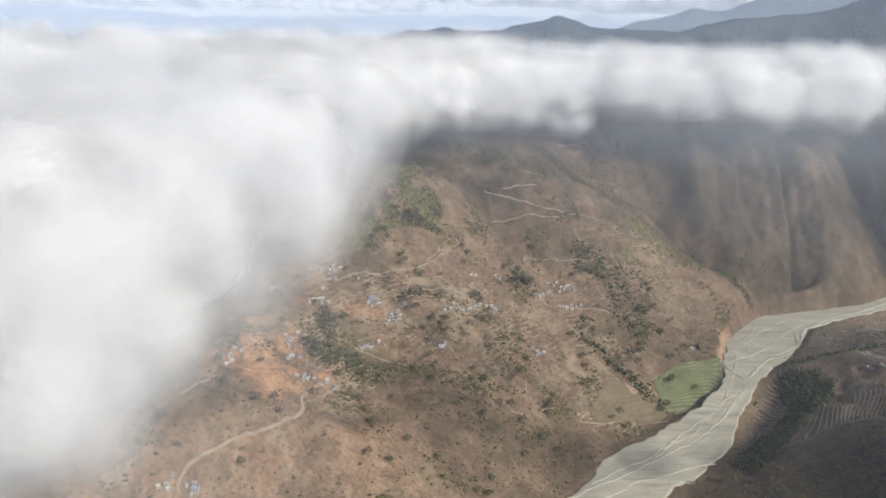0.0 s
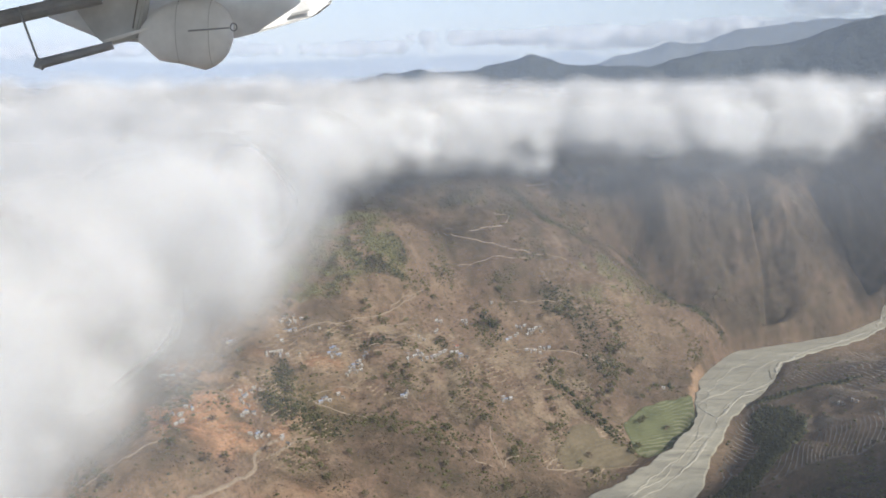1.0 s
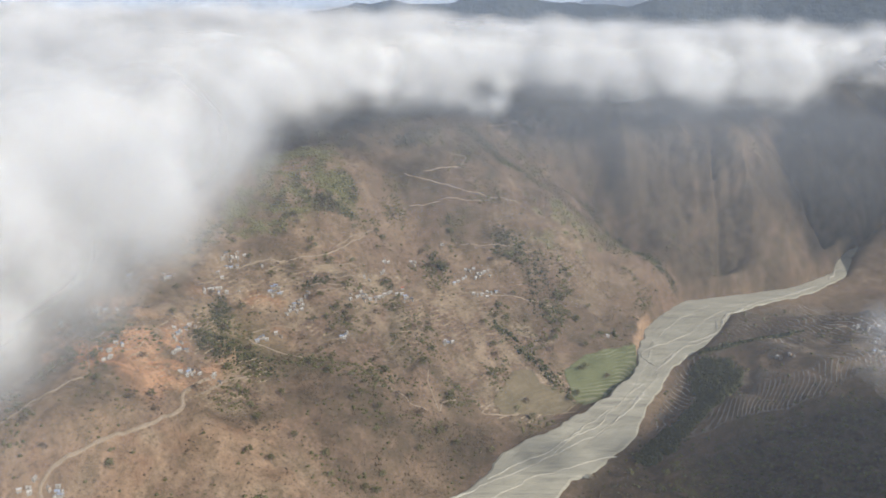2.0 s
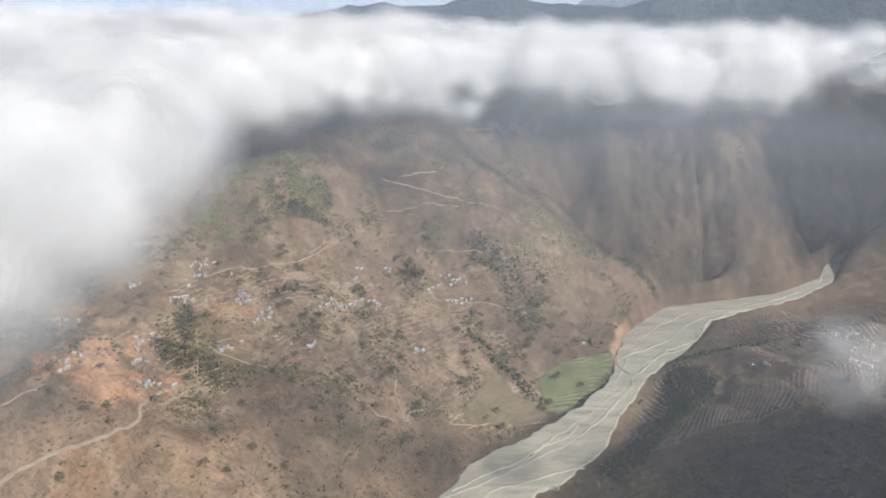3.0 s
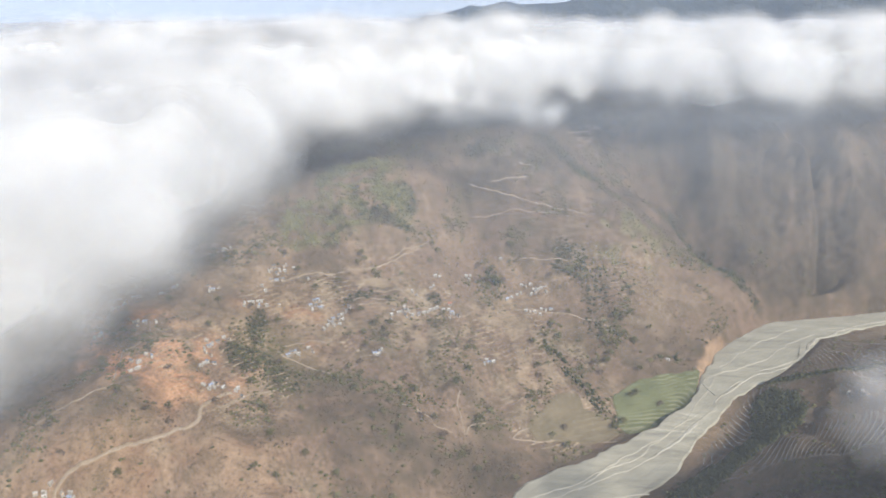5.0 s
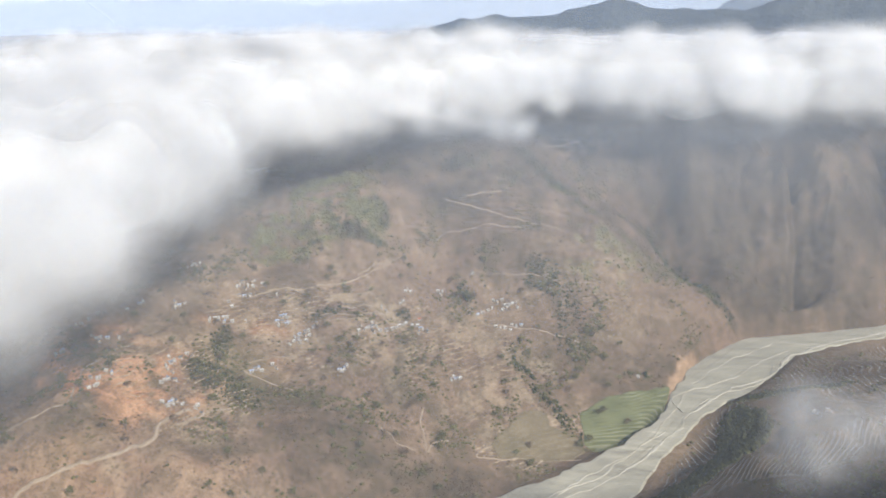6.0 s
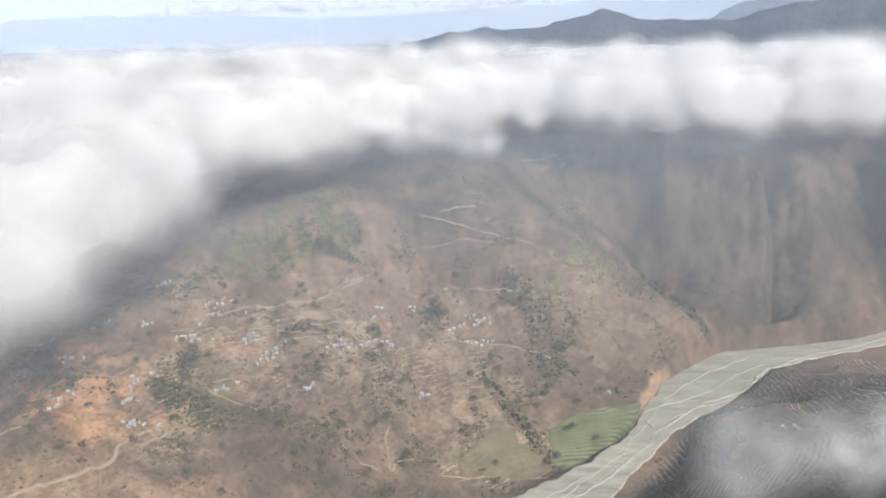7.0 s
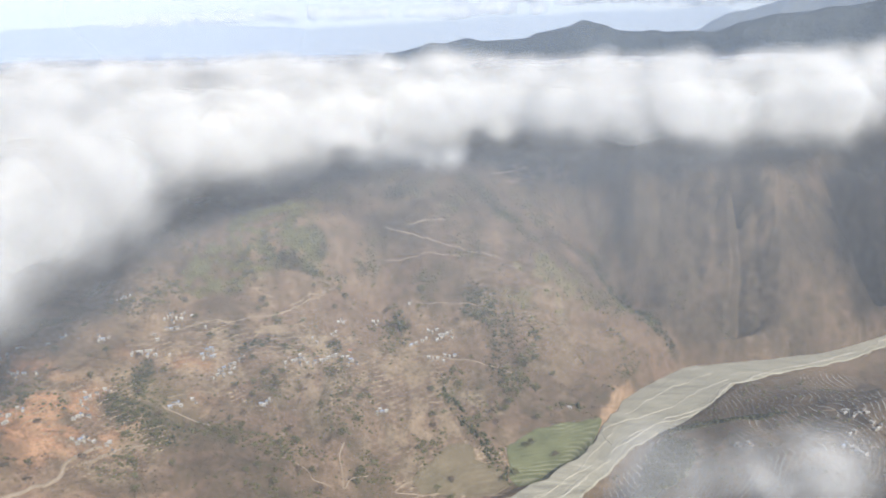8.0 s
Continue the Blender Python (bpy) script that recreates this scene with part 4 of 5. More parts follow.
for i, (label, pts, wide) in enumerate(CHANNELS):
    ribbon("river_water", label, "water", pts, wide, WATER, 0.66 + 0.02 * i, river_level, 0.9, 31 + 2 * i)


# ---- houses ----
def part(name, bm, mat, parent, label=""):
    me = bpy.data.meshes.new(name)
    bm.to_mesh(me)
    bm.free()
    me.materials.append(mat)
    ob = new(name, me)
    ob.parent = parent
    if label:
        ob["label"] = label
    return ob


def block(sx, sy, sz, at=(0, 0, 0), bevel=0.0):
    bm = bmesh.new()
    bmesh.ops.create_cube(bm, size=1)
    bmesh.ops.scale(bm, vec=(sx, sy, sz), verts=bm.verts)
    bmesh.ops.translate(bm, vec=at, verts=bm.verts)
    if bevel:
        bmesh.ops.bevel(bm, geom=bm.edges[:], offset=bevel, segments=1, affect="EDGES")
    return bm


def gable_walls(sx, sy, wall, rise):
    """Four walls with pointed ends, open to no side."""
    bm = bmesh.new()
    prof = [(-sy / 2, 0), (sy / 2, 0), (sy / 2, wall), (0, wall + rise), (-sy / 2, wall)]
    a = [bm.verts.new((-sx / 2, y, z)) for y, z in prof]
    b = [bm.verts.new((sx / 2, y, z)) for y, z in prof]
    bm.faces.new(a[::-1])
    bm.faces.new(b)
    for k in range(5):
        bm.faces.new((a[k], a[(k + 1) % 5], b[(k + 1) % 5], b[k]))
    bmesh.ops.recalc_face_normals(bm, faces=bm.faces[:])
    return bm


def roof_slope(sx, sy, wall, rise, side, corrugated):
    """One slope of a gable roof, of sheets with ribs."""
    bm = bmesh.new()
    over, thick = 0.35, 0.08
    n = max(8, int(sx / 0.45)) if corrugated else 6
    dz = rise * (sy / 2 + over) / (sy / 2)
    low = wall + rise - dz
    rows = []
    for k in range(n + 1):
        x = -sx / 2 - over + (sx + 2 * over) * k / n
        up = 0.05 * (k % 2)
        rows.append([bm.verts.new((x, side * 0.0, wall + rise + 0.1 + up)), bm.verts.new((x, side * (sy / 2 + over), low + 0.1 + up)),
                     bm.verts.new((x, side * (sy / 2 + over), low + 0.1 + up - thick)), bm.verts.new((x, side * 0.0, wall + rise + 0.1 + up - thick))])
    for p, q in zip(rows[:-1], rows[1:]):
        for k in range(4):
            bm.faces.new((p[k], p[(k + 1) % 4], q[(k + 1) % 4], q[k]))
    bm.faces.new(rows[0])
    bm.faces.new(rows[-1][::-1])
    bmesh.ops.recalc_face_normals(bm, faces=bm.faces[:])
    return bm


def roof_paint(name, base, wear, rough=0.6, metal=0.0):
    m, nt, bsdf = material(name)
    rnd = nt.nodes.new("ShaderNodeObjectInfo").outputs["Random"]
    c = mixed(nt, ramp(nt, noise_out(nt, 1.8, 5), [(0.45, (0, 0, 0)), (0.75, (1, 1, 1))]), base, wear)
    c = mixed(nt, 0.75, c, ramp(nt, rnd, [(0, (0.45, 0.43, 0.41)), (0.55, (0.85, 0.84, 0.83)), (1, (1, 1, 1))]), "MULTIPLY")
    nt.links.new(c, bsdf.inputs["Base Color"])
    bsdf.inputs["Roughness"].default_value, bsdf.inputs["Metallic"].default_value = rough, metal
    return m


TIN = roof_paint("weathered_tin", (0.46, 0.445, 0.415), (0.30, 0.275, 0.245))
BLUE_TIN = roof_paint("blue_tin", (0.27, 0.32, 0.43), (0.38, 0.40, 0.44))
OLD_TIN = roof_paint("dull_patched_tin", (0.30, 0.27, 0.24), (0.22, 0.16, 0.12))
DARK_TIN = roof_paint("grey_slate", (0.16, 0.165, 0.18), (0.27, 0.26, 0.25), 0.7, 0.0)
RED_TIN = roof_paint("rusty_red_tin", (0.42, 0.13, 0.08), (0.30, 0.17, 0.11), 0.7, 0.1)
LIME = mottled("limewashed_wall", (0.32, 0.28, 0.23), (0.52, 0.47, 0.40), 2.5, 0.9, 0.2, 0.05)
MUD = mottled("ochre_mud_wall", (0.36, 0.24, 0.15), (0.50, 0.36, 0.24), 2.5, 0.95, 0.2, 0.05)
STONE = mottled("rubble_plinth", (0.22, 0.20, 0.18), (0.34, 0.32, 0.29), 0.9, 0.95, 0.5, 0.1)
WOOD = mottled("dark_timber", (0.06, 0.04, 0.03), (0.12, 0.085, 0.055), 0.6, 0.8, 0.2, 0.02)


def build_house(label, sx, sy, wall, rise, roof_mat, wall_mat, corrugated=True, windows=2):
    sx, sy, wall, rise = 0.87 * sx, 0.87 * sy, 0.9 * wall, 0.9 * rise
    house = new("house")
    tagged(house, label, "house", "village houses")
    part("wall", gable_walls(sx, sy, wall, rise), wall_mat, house)
    part("plinth", block(sx + 0.5, sy + 0.5, 2.4, (0, 0, -1.08), 0.05), STONE, house)
    for side in (-1, 1):
        part("roof_slope", roof_slope(sx, sy, wall, rise, side, corrugated), roof_mat, house)
    part("ridge_cap", block(sx + 1.0, 0.35, 0.1, (0, 0, wall + rise + 0.17), 0.03), roof_mat, house)
    part("door", block(0.7, 0.1, 1.25, (0.1 * sx, -sy / 2 - 0.03, 0.75), 0.02), WOOD, house)
    for k in range(windows):
        x = sx * (-0.36 + 0.72 * k / max(1, windows - 1))
        win = part("window", block(0.55, 0.08, 0.6, (x, -sy / 2 - 0.03, 1.0), 0.02), WOOD, house)
        part("sill", block(0.7, 0.2, 0.08, (x, -sy / 2 - 0.08, 0.66)), STONE, win)
    return house


HOUSES = {
    "tin": build_house("small limewashed house with a pale tin roof", 3.02, 1.85, 1.25, 0.57, TIN, LIME),
    "mud": build_house("ochre mud-walled house with a pale tin roof", 2.86, 1.85, 1.25, 0.65, TIN, MUD),
    "blue": build_house("limewashed house with a faded blue tin roof", 3.44, 1.93, 1.35, 0.60, BLUE_TIN, LIME),
    "dark": build_house("mud-walled house with a dark grey slate roof", 3.28, 2.02, 1.35, 0.75, DARK_TIN, MUD, False),
    "red": build_house("limewashed house with a rusty red tin roof", 3.11, 1.85, 1.29, 0.60, RED_TIN, LIME),
    "shed": build_house("low brown byre with a patched dull tin roof", 2.60, 1.68, 1.09, 0.42, OLD_TIN, MUD, True, 1),
    "long": build_house("long limewashed school building with a tin roof", 5.85, 2.00, 1.35, 0.57, TIN, LIME, True, 6),
}
used_houses = set()


def put_house(kind, x, y, turn):
    z = float(height(x, y)) + 0.45
    m = pose(x, y, z, 0, 0, turn)
    if kind not in used_houses:
        used_houses.add(kind)
        HOUSES[kind].matrix_basis = m
        return HOUSES[kind]
    return copy_thing(HOUSES[kind], m)


CLUSTERS = [
    # kinds, plan places, main direction of the ridges
    ("tmtmttbmtt", [(-111, 737), (-110, 741), (-104, 745), (-102, 751), (-100, 747), (-96, 759), (-102, 731), (-110, 716), (-106, 713), (-78, 748)], 20),
    ("llltm", [(-114, 685), (-110, 690), (-105, 696), (-98, 694), (-89, 701)], 28),
    ("bbtbdbtt", [(-64, 720), (-62, 724), (-59, 721), (-65, 712), (-61, 715), (-57, 714), (-62, 708), (-56, 716)], 12),
    ("ddtdbtdttmdtt", [(-34, 726), (-36, 723), (-39, 718), (-41, 714), (-44, 708), (-46, 703), (-40, 711), (-37, 713), (-37, 705), (-40, 699), (-43, 702), (-48, 695), (-46, 699)], 55),
    ("tmtdtmtdttmtt", [(3, 730), (8, 734), (10, 737), (13, 740), (16, 742), (11, 745), (20, 739), (24, 746), (27, 754), (30, 757), (32, 760), (35, 764), (37, 767)], 40),
    ("rbttmttmttt", [(48, 774), (51, 765), (48, 766), (53, 765), (28, 786), (12, 776), (29, 803), (33, 805), (55, 830), (59, 832), (86, 855)], 15),
    ("bbtt", [(0, 680), (3, 684), (2, 680), (4, 688)], 30),
    ("bdbtm", [(-65, 651), (-63, 655), (-61, 657), (-58, 656), (-52, 664)], 30),
    ("tbtm", [(88, 715), (91, 719), (95, 719), (89, 721)], 20),
    ("tttmttttmtt", [(102, 808), (107, 812), (110, 817), (114, 826), (118, 829), (122, 823), (126, 822), (129, 824), (124, 820), (134, 820), (120, 819)], 22),
    ("tmtmtt", [(117, 794), (121, 793), (125, 795), (131, 801), (135, 801), (247, 773)], 5),
    ("tbttdttm", [(-103, 592), (-103, 588), (-101, 589), (-103, 584), (-101, 594), (-96, 593), (-87, 599), (-87, 595)], 50),
    ("tbtdtmtbt", [(-122, 621), (-120, 625), (-119, 629), (-117, 635), (-117, 646), (-120, 619), (-116, 607), (-115, 610), (-117, 603)], 40),
    ("ttmtbttttmtbtt", [(-157, 585), (-154, 575), (-154, 578), (-158, 584), (-151, 593), (-169, 636), (-183, 627), (-181, 630), (-206, 636), (-204, 640), (-201, 646), (-199, 606), (-202, 601), (-200, 604)], 35),
    ("tttbtbt", [(-174, 481), (-173, 479), (-157, 484), (-157, 482), (-154, 482), (-155, 481), (-158, 480)], 15),
    ("tttmttmtttttttttmt", [(455, 720), (456, 715), (458, 717), (460, 704), (463, 704), (375, 687), (382, 678), (443, 657), (445, 654), (447, 650), (448, 647), (449, 645), (451, 642), (465, 681), (464, 672), (467, 674), (451, 671), (447, 668)], -55),
    ("tttbttmtb", [(-163, 756), (-162, 760), (-157, 761), (-174, 680), (-173, 684), (-181, 671), (-198, 655), (-148, 692), (-146, 695)], 25),
]
KIND = {"t": "tin", "m": "mud", "b": "blue", "d": "dark", "r": "red", "l": "long"}
house_rng = random.Random(5)
house_places = []
for kinds, places, turn in CLUSTERS:
    for k, (x, y) in zip(kinds, places):
        put_house(KIND[k], x, y, turn + house_rng.uniform(-18, 18) + house_rng.choice((0, 0, 90)))
        house_places.append((x, y))
# lean-to sheds and byres that fill the gaps of the clusters
for x0, y0 in list(house_places):
    for _ in range(2):
        a, r = house_rng.uniform(0, 2 * math.pi), house_rng.uniform(4.4, 5.6)
        x, y = x0 + r * math.cos(a), y0 + r * math.sin(a)
        if house_rng.random() < 0.3 and all(math.hypot(x - hx, y - hy) > 4.3 for hx, hy in house_places):
            put_house(house_rng.choice(("shed", "shed", "mud", "dark", "tin", "blue")), x, y, math.degrees(a) + house_rng.uniform(-12, 12))
            house_places.append((x, y))


# ---- trees and scrub ----
def clump_shape(rng, n):
    """A rough lump with n lobes, about one metre in radius; vertices and triangles."""
    t = (1 + 5 ** 0.5) / 2
    ico = np.array([(-1, t, 0), (1, t, 0), (-1, -t, 0), (1, -t, 0), (0, -1, t), (0, 1, t), (0, -1, -t), (0, 1, -t), (t, 0, -1), (t, 0, 1), (-t, 0, -1), (-t, 0, 1)]) / 1.902
    tri = np.array([(0, 11, 5), (0, 5, 1), (0, 1, 7), (0, 7, 10), (0, 10, 11), (1, 5, 9), (5, 11, 4), (11, 10, 2), (10, 7, 6), (7, 1, 8),
                    (3, 9, 4), (3, 4, 2), (3, 2, 6), (3, 6, 8), (3, 8, 9), (4, 9, 5), (2, 4, 11), (6, 2, 10), (8, 6, 7), (9, 8, 1)])
    vs, fs = [], []
    for k in range(n):
        a = rng.uniform(0, 2 * math.pi)
        off = np.array([math.cos(a), math.sin(a), 0]) * (0.5 if k else 0) + np.array([0, 0, rng.uniform(0.2, 0.8)])
        r = rng.uniform(0.5, 0.9)
        v = ico * r * np.array([[rng.uniform(0.65, 1.25)] for _ in range(12)]) + off
        fs.append(tri + 12 * k)
        vs.append(v)
    return np.concatenate(vs), np.concatenate(fs)


def tuft_shape(rng, n):
    """A small rough tuft, about one metre in radius, in eight faces."""
    v = np.array([(1, 0, 0.3), (0, 1, 0.3), (-1, 0, 0.3), (0, -1, 0.3), (0, 0, 1.1), (0, 0, -0.4)]) * np.array([[rng.uniform(0.6, 1.15)] for _ in range(6)])
    return v, np.array([(0, 1, 4), (1, 2, 4), (2, 3, 4), (3, 0, 4), (1, 0, 5), (2, 1, 5), (3, 2, 5), (0, 3, 5)])


def leaf_material(name, dark, light):
    m, nt, bsdf = material(name)
    rnd = nt.nodes.new("ShaderNodeNewGeometry").outputs["Random Per Island"]
    c = mixed(nt, 0.5, ramp(nt, rnd, [(0, dark), (1, light)]), ramp(nt, noise_out(nt, 1.0, 4), [(0.3, dark), (0.7, light)]))
    nt.links.new(c, bsdf.inputs["Base Color"])
    bsdf.inputs["Roughness"].default_value, bsdf.inputs["Specular IOR Level"].default_value = 0.85, 0.15
    bumped(nt, bsdf, noise_out(nt, 0.5, 3), 0.8, 0.3)
    return m


OLIVE = leaf_material("olive_leaves", (0.045, 0.044, 0.018), (0.135, 0.125, 0.055))
DRY = leaf_material("dry_brown_scrub", (0.05, 0.038, 0.026), (0.15, 0.105, 0.07))
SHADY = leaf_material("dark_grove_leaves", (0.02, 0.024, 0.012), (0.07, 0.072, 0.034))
PINE = leaf_material("yellow_green_leaves", (0.085, 0.086, 0.040), (0.20, 0.188, 0.088))
BARK = mottled("grey_bark", (0.10, 0.08, 0.06), (0.19, 0.16, 0.125), 0.5, 0.95, 0.5, 0.05)


def scatter(name, label, category, mat, tries, share, low, high, squash, seed, area=(-330, 480, 400, 1130), shape=clump_shape):
    """Many lumps of growth in one object, where share(x, y) lets them stand."""
    r = np.random.RandomState(seed)
    x, y = r.uniform(area[0], area[1], tries), r.uniform(area[2], area[3], tries)
    d, side = river_bank(x, y)
    keep = (r.rand(tries) < share(x, y)) & (d > 6) & (inside_of(GREEN_FIELD)(x, y) < 0.2) & (inside_of(FALLOW_FIELD)(x, y) < 0.4 + 0.6 * r.rand(tries) ** 4)
    for hx, hy in house_places:
        keep &= np.hypot(x - hx, y - hy) > 4.2
    x, y = x[keep], y[keep]
    z = height(x, y)
    rng = random.Random(seed)
    shapes = [shape(rng, 1) for _ in range(14)]
    verts, faces, at = [], [], 0
    pick = r.randint(0, 14, len(x))
    turn = r.uniform(0, 2 * math.pi, len(x))
    size = low + (high - low) * r.rand(len(x)) ** 2
    tall = squash * r.uniform(0.8, 1.3, len(x))
    for k in range(14):
        sel = np.nonzero(pick == k)[0]
        v, f = shapes[k]
        c, s = np.cos(turn[sel])[:, None], np.sin(turn[sel])[:, None]
        sx = (v[:, 0] * c - v[:, 1] * s) * size[sel][:, None] + x[sel][:, None]
        sy = (v[:, 0] * s + v[:, 1] * c) * size[sel][:, None] + y[sel][:, None]
        sz = v[:, 2] * (size * tall)[sel][:, None] + z[sel][:, None]
        verts.append(np.stack([sx, sy, sz], -1).reshape(-1, 3))
        faces.append((f[None] + at + len(v) * np.arange(len(sel))[:, None, None]).reshape(-1, 3))
        at += len(v) * len(sel)
    return tagged(mesh_object(name, np.concatenate(verts), np.concatenate(faces), mat, smooth_shading=False), label, category, kind="stuff")


def scrub_share(x, y):
    c = land_cover(x, y)
    d, side = river_bank(x, y)
    gather = smooth(-0.25, 0.35, fbm2(x, y, 20, 4, 301))
    return np.clip((0.12 + 0.75 * c[..., 1]) * gather * (1 - 0.85 * c[..., 0]) * (1 - 0.7 * c[..., 2]) * np.where(side < 0, 0.22, 1.0), 0, 1)


HEDGE = [(139, 760), (151, 745), (169, 732), (178, 722), (189, 706), (201, 697), (206, 691)]
LANE = [(70, 852), (75, 844), (84, 825), (91, 810)]


def olive_share(x, y):
    c = land_cover(x, y)
    d, side = river_bank(x, y)
    rows = smooth(0.14, 0.32, fbm2(x, y, 34, 4, 311))
    # the last blob adds bushes that deepen the painted shadow on the far bank
    gully = 1.2 * (1 - smooth(4, 9, line_distance(x, y, HEDGE))) + (1 - smooth(4, 8, line_distance(x, y, LANE))) + blob(x, y, 246, 774, 16, 4, 15, 0.5) + blob(x, y, -85, 645, 34, 20, -30, 0.6) + blob(x, y, 82, 812, 12, 26, -10, 0.6) + blob(x, y, 5, 645, 60, 9, 5, 0.6) \
        + GROVE(x, y) * 1.6 + blob(x, y, 360, 742, 46, 6, -8, 0.6) + blob(x, y, 200, 790, 10, 45, -20, 0.6) + 0.5 * blob(x, y, 350, 535, 120, 58, 5, 0.7)
    rows = rows * (1 - 0.6 * BROWN_SLOPE(x, y)) * (1 - 0.6 * STRAW_SLOPE(x, y))
    rows = rows * (1 - 0.75 * smooth(900, 940, y) * smooth(300, 340, x))
    return np.clip(0.03 + 0.75 * rows * (1 - 0.8 * c[..., 2]) * np.where(side < 0, 0.1, 1) + gully, 0, 1) * (1 - 0.6 * c[..., 0])


def wood_share(x, y):
    c = land_cover(x, y)
    return np.clip(c[..., 3] * 0.9, 0, 1)


scatter("scrub", "dry brown scrub dotted over the hillside", "scrub", DRY, 330000, scrub_share, 0.4, 1.35, 0.8, 401, (-260, 540, 440, 1120), tuft_shape)
scatter("bushes", "dark olive bushes in hedges and gullies", "bushes", OLIVE, 120000, olive_share, 0.45, 2.3, 0.85, 402, (-260, 480, 440, 1100), tuft_shape)
scatter("woodland", "yellow-green wood on the upper slope", "trees", PINE, 60000, wood_share, 0.5, 1.7, 1.3, 403, (-170, 270, 770, 1010), tuft_shape)


scatter("hedge", "dark row of trees beside the green crop", "trees", SHADY, 4500,
        lambda x, y: np.clip((1 - smooth(3.5, 7.0, line_distance(x, y, HEDGE))) + (1 - smooth(3, 6, line_distance(x, y, LANE))) + 0.7 * blob(x, y, 246, 774, 16, 3, 15, 0.5), 0, 1),
        1.0, 2.3, 1.3, 405, (70, 270, 660, 840))
scatter("upper_wood", "dark patches of broadleaf wood on the slope", "trees", SHADY, 80000, lambda x, y: 0.8 * dark_wood(x, y), 0.7, 1.9, 1.1, 406,
        (-150, 360, 590, 1050), tuft_shape)
scatter("grove", "dark dense grove on the far river bank", "trees", SHADY, 26000,
        lambda x, y: np.clip(1.4 * GROVE(x, y) + blob(x, y, 372, 744, 42, 5, -8, 0.5), 0, 1),
        1.2, 2.6, 1.1, 404, (235, 430, 570, 770))


def tapered(bm, a, b, r0, r1, sides_n=6):
    a, b = Vector(a), Vector(b)
    q = (b - a).to_track_quat("Z", "Y").to_matrix()
    rings = []
    for p, r in ((a, r0), (b, r1)):
        rings.append([bm.verts.new(p + q @ Vector((r * math.cos(2 * math.pi * k / sides_n), r * math.sin(2 * math.pi * k / sides_n), 0))) for k in range(sides_n)])
    for k in range(sides_n):
        bm.faces.new((rings[0][k], rings[0][(k + 1) % sides_n], rings[1][(k + 1) % sides_n], rings[1][k]))
    bm.faces.new(rings[1])


def build_tree(seed, tall, wide, mat, label):
    rng = random.Random(seed)
    tree = new("tree")
    tagged(tree, label, "tree", "trees among the fields")
    bm = bmesh.new()
    tapered(bm, (0, 0, -0.6), (0.1, 0, tall * 0.45), 0.22, 0.14)
    tips = []
    for k in range(5):
        a = 2 * math.pi * k / 5 + rng.uniform(-0.4, 0.4)
        tip = (math.cos(a) * wide * 0.55, math.sin(a) * wide * 0.55, tall * rng.uniform(0.6, 0.85))
        tapered(bm, (0.1, 0, tall * rng.uniform(0.3, 0.44)), tip, 0.1, 0.03, 5)
        tips.append(tip)
    tapered(bm, (0.1, 0, tall * 0.42), (0, 0, tall * 0.9), 0.13, 0.03, 5)
    tips.append((0, 0, tall * 0.9))
    part("trunk", bm, BARK, tree)
    vs, fs, at = [], [], 0
    for k in range(34):
        t = tips[k % len(tips)]
        v, f = clump_shape(rng, 1)
        s = rng.uniform(0.28, 0.5) * wide * 0.55
        off = np.array([t[0] + rng.gauss(0, wide * 0.2), t[1] + rng.gauss(0, wide * 0.2), t[2] + rng.gauss(-0.1, tall * 0.1)])
        vs.append(v * s * np.array([1, 1, 0.75]) + off)
        fs.append(f + at)
        at += len(v)
    mesh_object("crown", np.concatenate(vs), np.concatenate(fs), mat, tree, smooth_shading=False)
    return tree


TREES = [build_tree(11, 6.4, 4.0, OLIVE, "broad dark olive tree on a terrace edge"), build_tree(12, 7.6, 3.6, OLIVE, "tall dark olive tree beside the fields"),
         build_tree(13, 5.4, 3.2, PINE, "small yellow-green tree on the slope"), build_tree(14, 5.8, 3.4, DRY, "half-bare brown tree on the dry slope")]


def plant_trees(count, seed):
    r = random.Random(seed)
    first = set()
    planted = 0
    while planted < count:
        x, y = r.uniform(-200, 260), r.uniform(480, 880)
        if r.random() > float(olive_share(np.array([x]), np.array([y]))[0]) + 0.04 or any(math.hypot(x - hx, y - hy) < 5 for hx, hy in house_places):
            continue
        if float(river_bank(np.array([x]), np.array([y]))[0][0]) < 8:
            continue
        k = r.choice((0, 0, 1, 1, 2, 3))
        m = pose(x, y, float(height(x, y)) + 0.1, 0, 0, r.uniform(0, 360))
        if k in first:
            copy_thing(TREES[k], m)
        else:
            first.add(k)
            TREES[k].matrix_basis = m
        planted += 1


plant_trees(260, 21)


# ---- the aircraft's wing, outside the window ----
PAINT = mottled("worn_white_paint", (0.80, 0.805, 0.81), (0.86, 0.865, 0.87), 2.5, 0.45, 0.05, 0.002)
GREY_PAINT = mottled("grey_nacelle_paint", (0.52, 0.53, 0.54), (0.60, 0.61, 0.62), 2.0, 0.5, 0.05, 0.002)
STRUT_PAINT = mottled("grey_strut_paint", (0.24, 0.25, 0.27), (0.32, 0.33, 0.35), 1.0, 0.5, 0.05, 0.002)
SEAM = mottled("dark_seam", (0.16, 0.16, 0.16), (0.22, 0.215, 0.21), 0.05, 0.8, 0.1, 0.002)


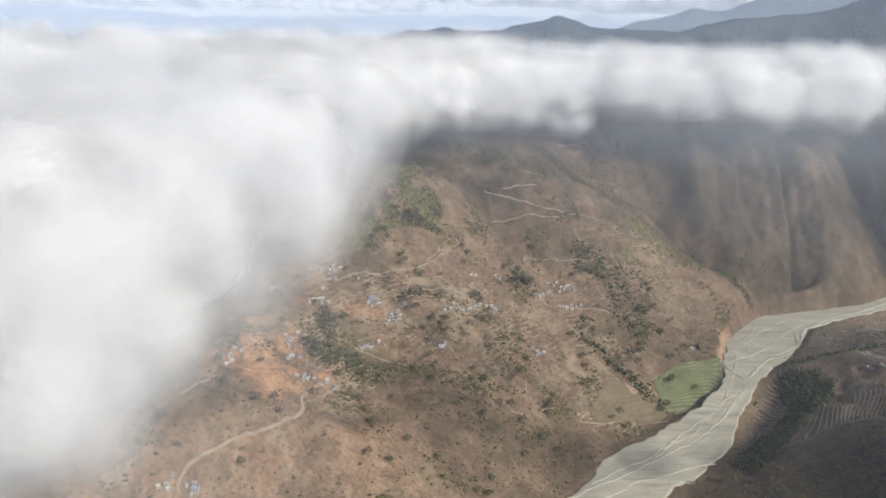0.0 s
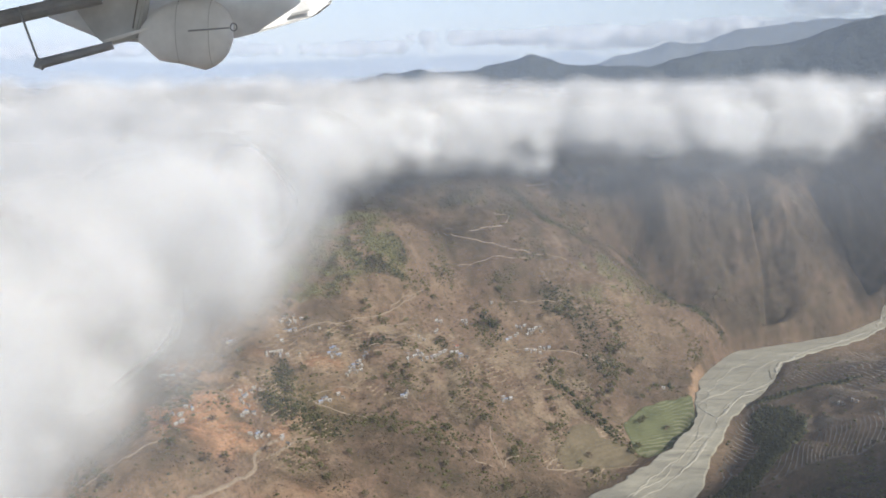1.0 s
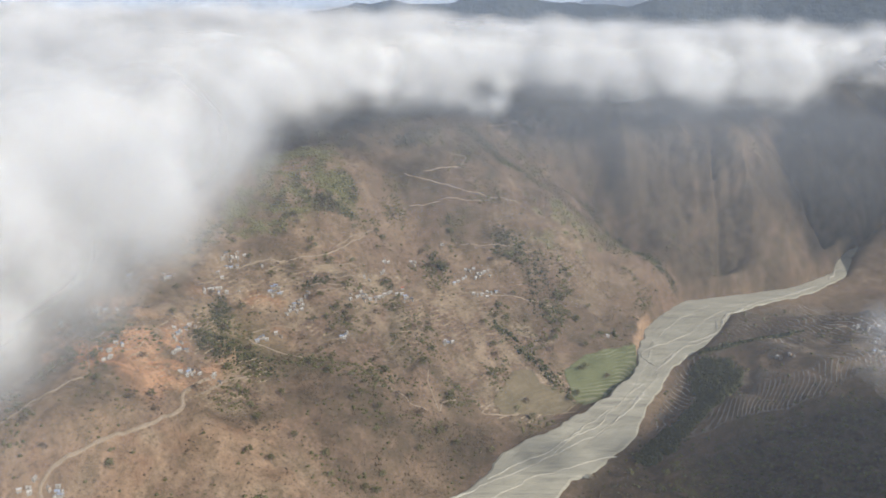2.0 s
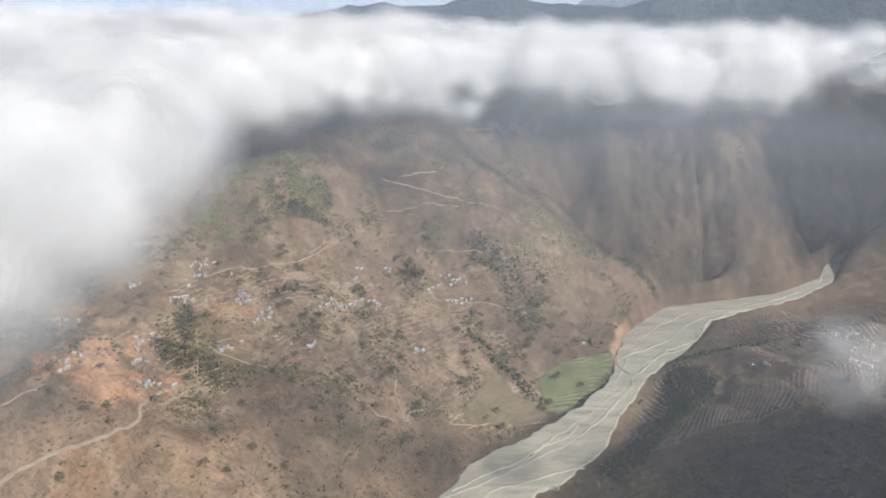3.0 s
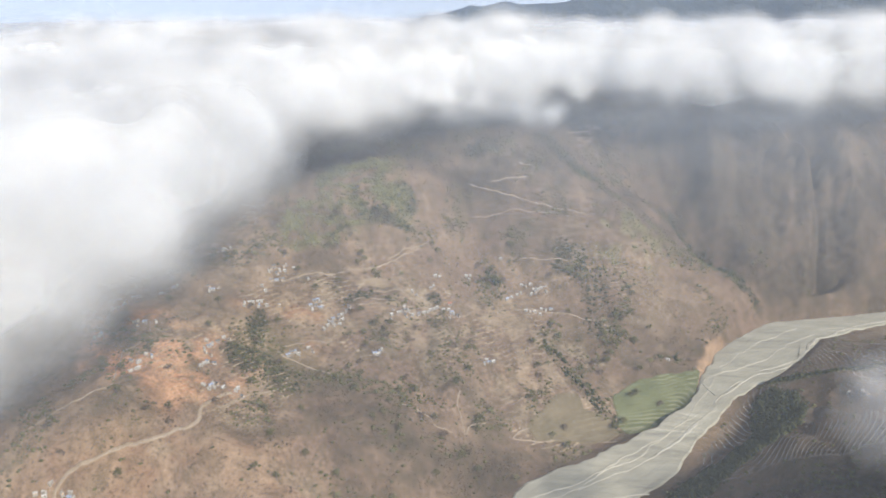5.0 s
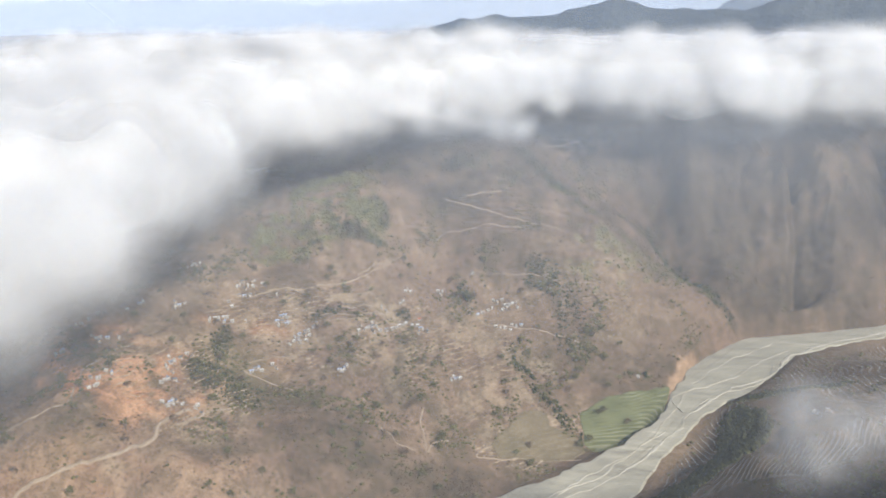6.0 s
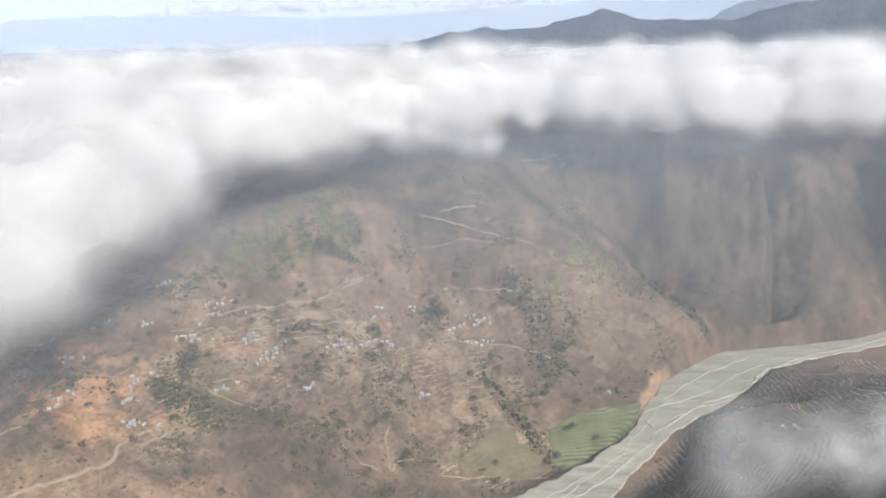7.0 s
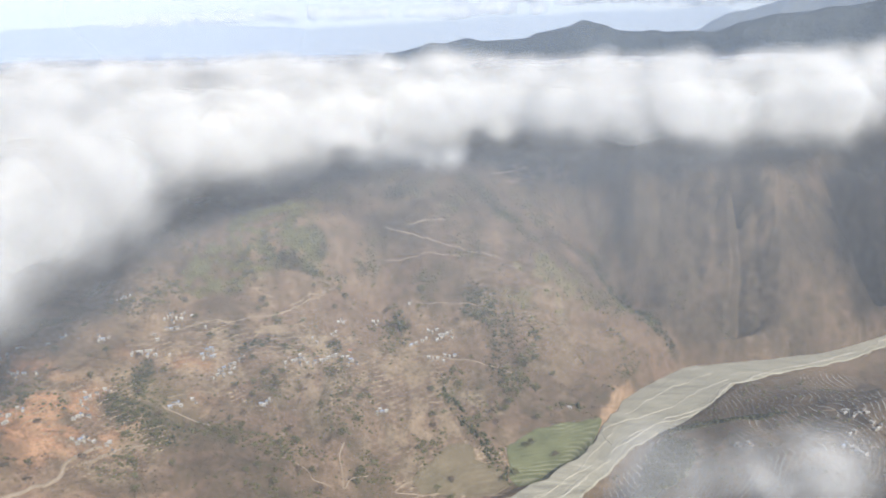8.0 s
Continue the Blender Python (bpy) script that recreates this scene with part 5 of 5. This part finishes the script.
def plate(outline, z, lean, thick):
    """A panel with rounded edges; its lower edge is nearest to the cabin."""
    bm = bmesh.new()
    low = [bm.verts.new((x, y, z - lean * (y - 1.2))) for x, y in outline]
    high = [bm.verts.new((x, y + 0.3 * thick, z - lean * (y - 1.2) - thick)) for x, y in outline]
    bm.faces.new(low)
    bm.faces.new(high[::-1])
    for k in range(len(outline)):
        n = (k + 1) % len(outline)
        bm.faces.new((low[k], high[k], high[n], low[n]))
    bmesh.ops.recalc_face_normals(bm, faces=bm.faces[:])
    bmesh.ops.bevel(bm, geom=bm.edges[:], offset=0.012, segments=2, affect="EDGES")
    return bm


def build_wing():
    """A high wing seen from below, with a rounded fairing and bracing struts. Metres; x aft to fore, y up, z towards the cabin."""
    wing = new("aircraft_wing")
    tagged(wing, "white aircraft wing with a rounded fairing and grey struts", "aircraft wing")
    skin = part("wing_skin", plate([(-2.60, 1.52), (-2.20, 1.35), (-1.88, 1.33), (-1.36, 1.36), (-1.12, 1.43), (-0.86, 1.52), (-0.75, 1.62), (-0.75, 1.85), (-2.7, 1.85)],
                                   -5.42, 0.35, 0.2), PAINT, wing)
    part("wing_box", block(2.5, 0.14, 2.5, (-2.1, 1.72, -4.25), 0.04), PAINT, wing)
    part("wing_root", block(3.9, 0.14, 2.6, (-1.45, 1.73, -3.45), 0.04), PAINT, wing)
    part("rear_panel", plate([(-2.28, 1.48), (-2.135, 1.295), (-2.065, 1.25), (-1.89, 1.302), (-1.84, 1.70), (-2.40, 1.70)], -5.20, 0.2, 0.12), GREY_PAINT, wing,
         "grey rear panel of the nacelle")
    part("flap_edge", plate([(-2.07, 1.236), (-1.60, 1.388), (-1.60, 1.40), (-2.07, 1.262)], -5.12, 0.0, 0.05), PAINT, wing)
    part("tip_panel", plate([(-1.00, 1.505), (-0.845, 1.545), (-0.90, 1.64)], -5.36, 0.35, 0.03), GREY_PAINT, wing, "grey panel near the wing tip")
    bm = bmesh.new()
    tapered(bm, (-1.87, 1.33, -5.10), (-1.84, 1.60, -5.14), 0.004, 0.004, 4)
    part("panel_seam", bm, SEAM, skin)
    # fairing, lofted along its length
    stations = [(-1.865, 1.33, 1.265), (-1.85, 1.37, 1.255), (-1.79, 1.44, 1.20), (-1.74, 1.48, 1.158), (-1.67, 1.51, 1.145), (-1.61, 1.525, 1.138), (-1.53, 1.535, 1.118),
                (-1.465, 1.54, 1.10), (-1.41, 1.53, 1.122), (-1.36, 1.50, 1.158), (-1.32, 1.46, 1.21), (-1.296, 1.41, 1.275), (-1.29, 1.36, 1.32)]
    bm = bmesh.new()
    rings = []
    for x, up, down in stations:
        mid, half = (up + down) / 2, max(0.004, (up - down) / 2)
        rings.append([bm.verts.new((x, mid + half * math.sin(a), -5.20 + 0.6 * half * math.cos(a))) for a in [2 * math.pi * k / 24 for k in range(24)]])
    for p, q in zip(rings[:-1], rings[1:]):
        for k in range(24):
            bm.faces.new((p[k], p[(k + 1) % 24], q[(k + 1) % 24], q[k]))
    bm.faces.new(rings[0][::-1])
    bm.faces.new(rings[-1])
    bmesh.ops.recalc_face_normals(bm, faces=bm.faces[:])
    for f in bm.faces:
        f.smooth = True
    fairing = part("fairing", bm, PAINT, wing, "rounded white fairing with riveted seams")
    for x, up, down in (stations[5], stations[8]):
        bm = bmesh.new()
        mid, half = (up + down) / 2, (up - down) / 2 + 0.0015
        ring = [(x, mid + half * math.sin(a), -5.20 + 0.6 * half * math.cos(a)) for a in [2 * math.pi * k / 24 for k in range(25)]]
        for a, b in zip(ring[:-1], ring[1:]):
            tapered(bm, a, b, 0.0009, 0.0009, 4)
        part("rivet_seam", bm, SEAM, fairing)
    for name, a, b, r0, r1 in (("strut", (-2.75, 1.29, -4.9), (-2.05, 1.51, -5.06), 0.046, 0.044), ("strut", (-2.335, 1.072, -4.9), (-1.95, 1.205, -5.0), 0.030, 0.024),
                               ("rod", (-2.46, 1.40, -4.9), (-2.34, 1.08, -4.9), 0.007, 0.007), ("strut_joint", (-2.345, 1.045, -4.9), (-2.325, 1.10, -4.9), 0.028, 0.028),
                               ("probe", (-1.46, 1.25, -4.85), (-1.225, 1.268, -4.85), 0.005, 0.004)):
        bm = bmesh.new()
        tapered(bm, a, b, r0, r1, 12)
        bm.faces.new([v for v in bm.verts][:12][::-1])
        part(name, bm, STRUT_PAINT, wing)
    bm = bmesh.new()
    ring = [(-1.20 + 0.019 * math.cos(a), 1.272 + 0.022 * math.sin(a), -4.85) for a in [2 * math.pi * k / 16 for k in range(17)]]
    for a, b in zip(ring[:-1], ring[1:]):
        tapered(bm, a, b, 0.0035, 0.0035, 5)
    part("probe_ring", bm, STRUT_PAINT, wing)
    wing.matrix_basis = pose(33.16, 12.38, 335.28, 76.445, 0.383, -0.279)
    return wing


build_wing()
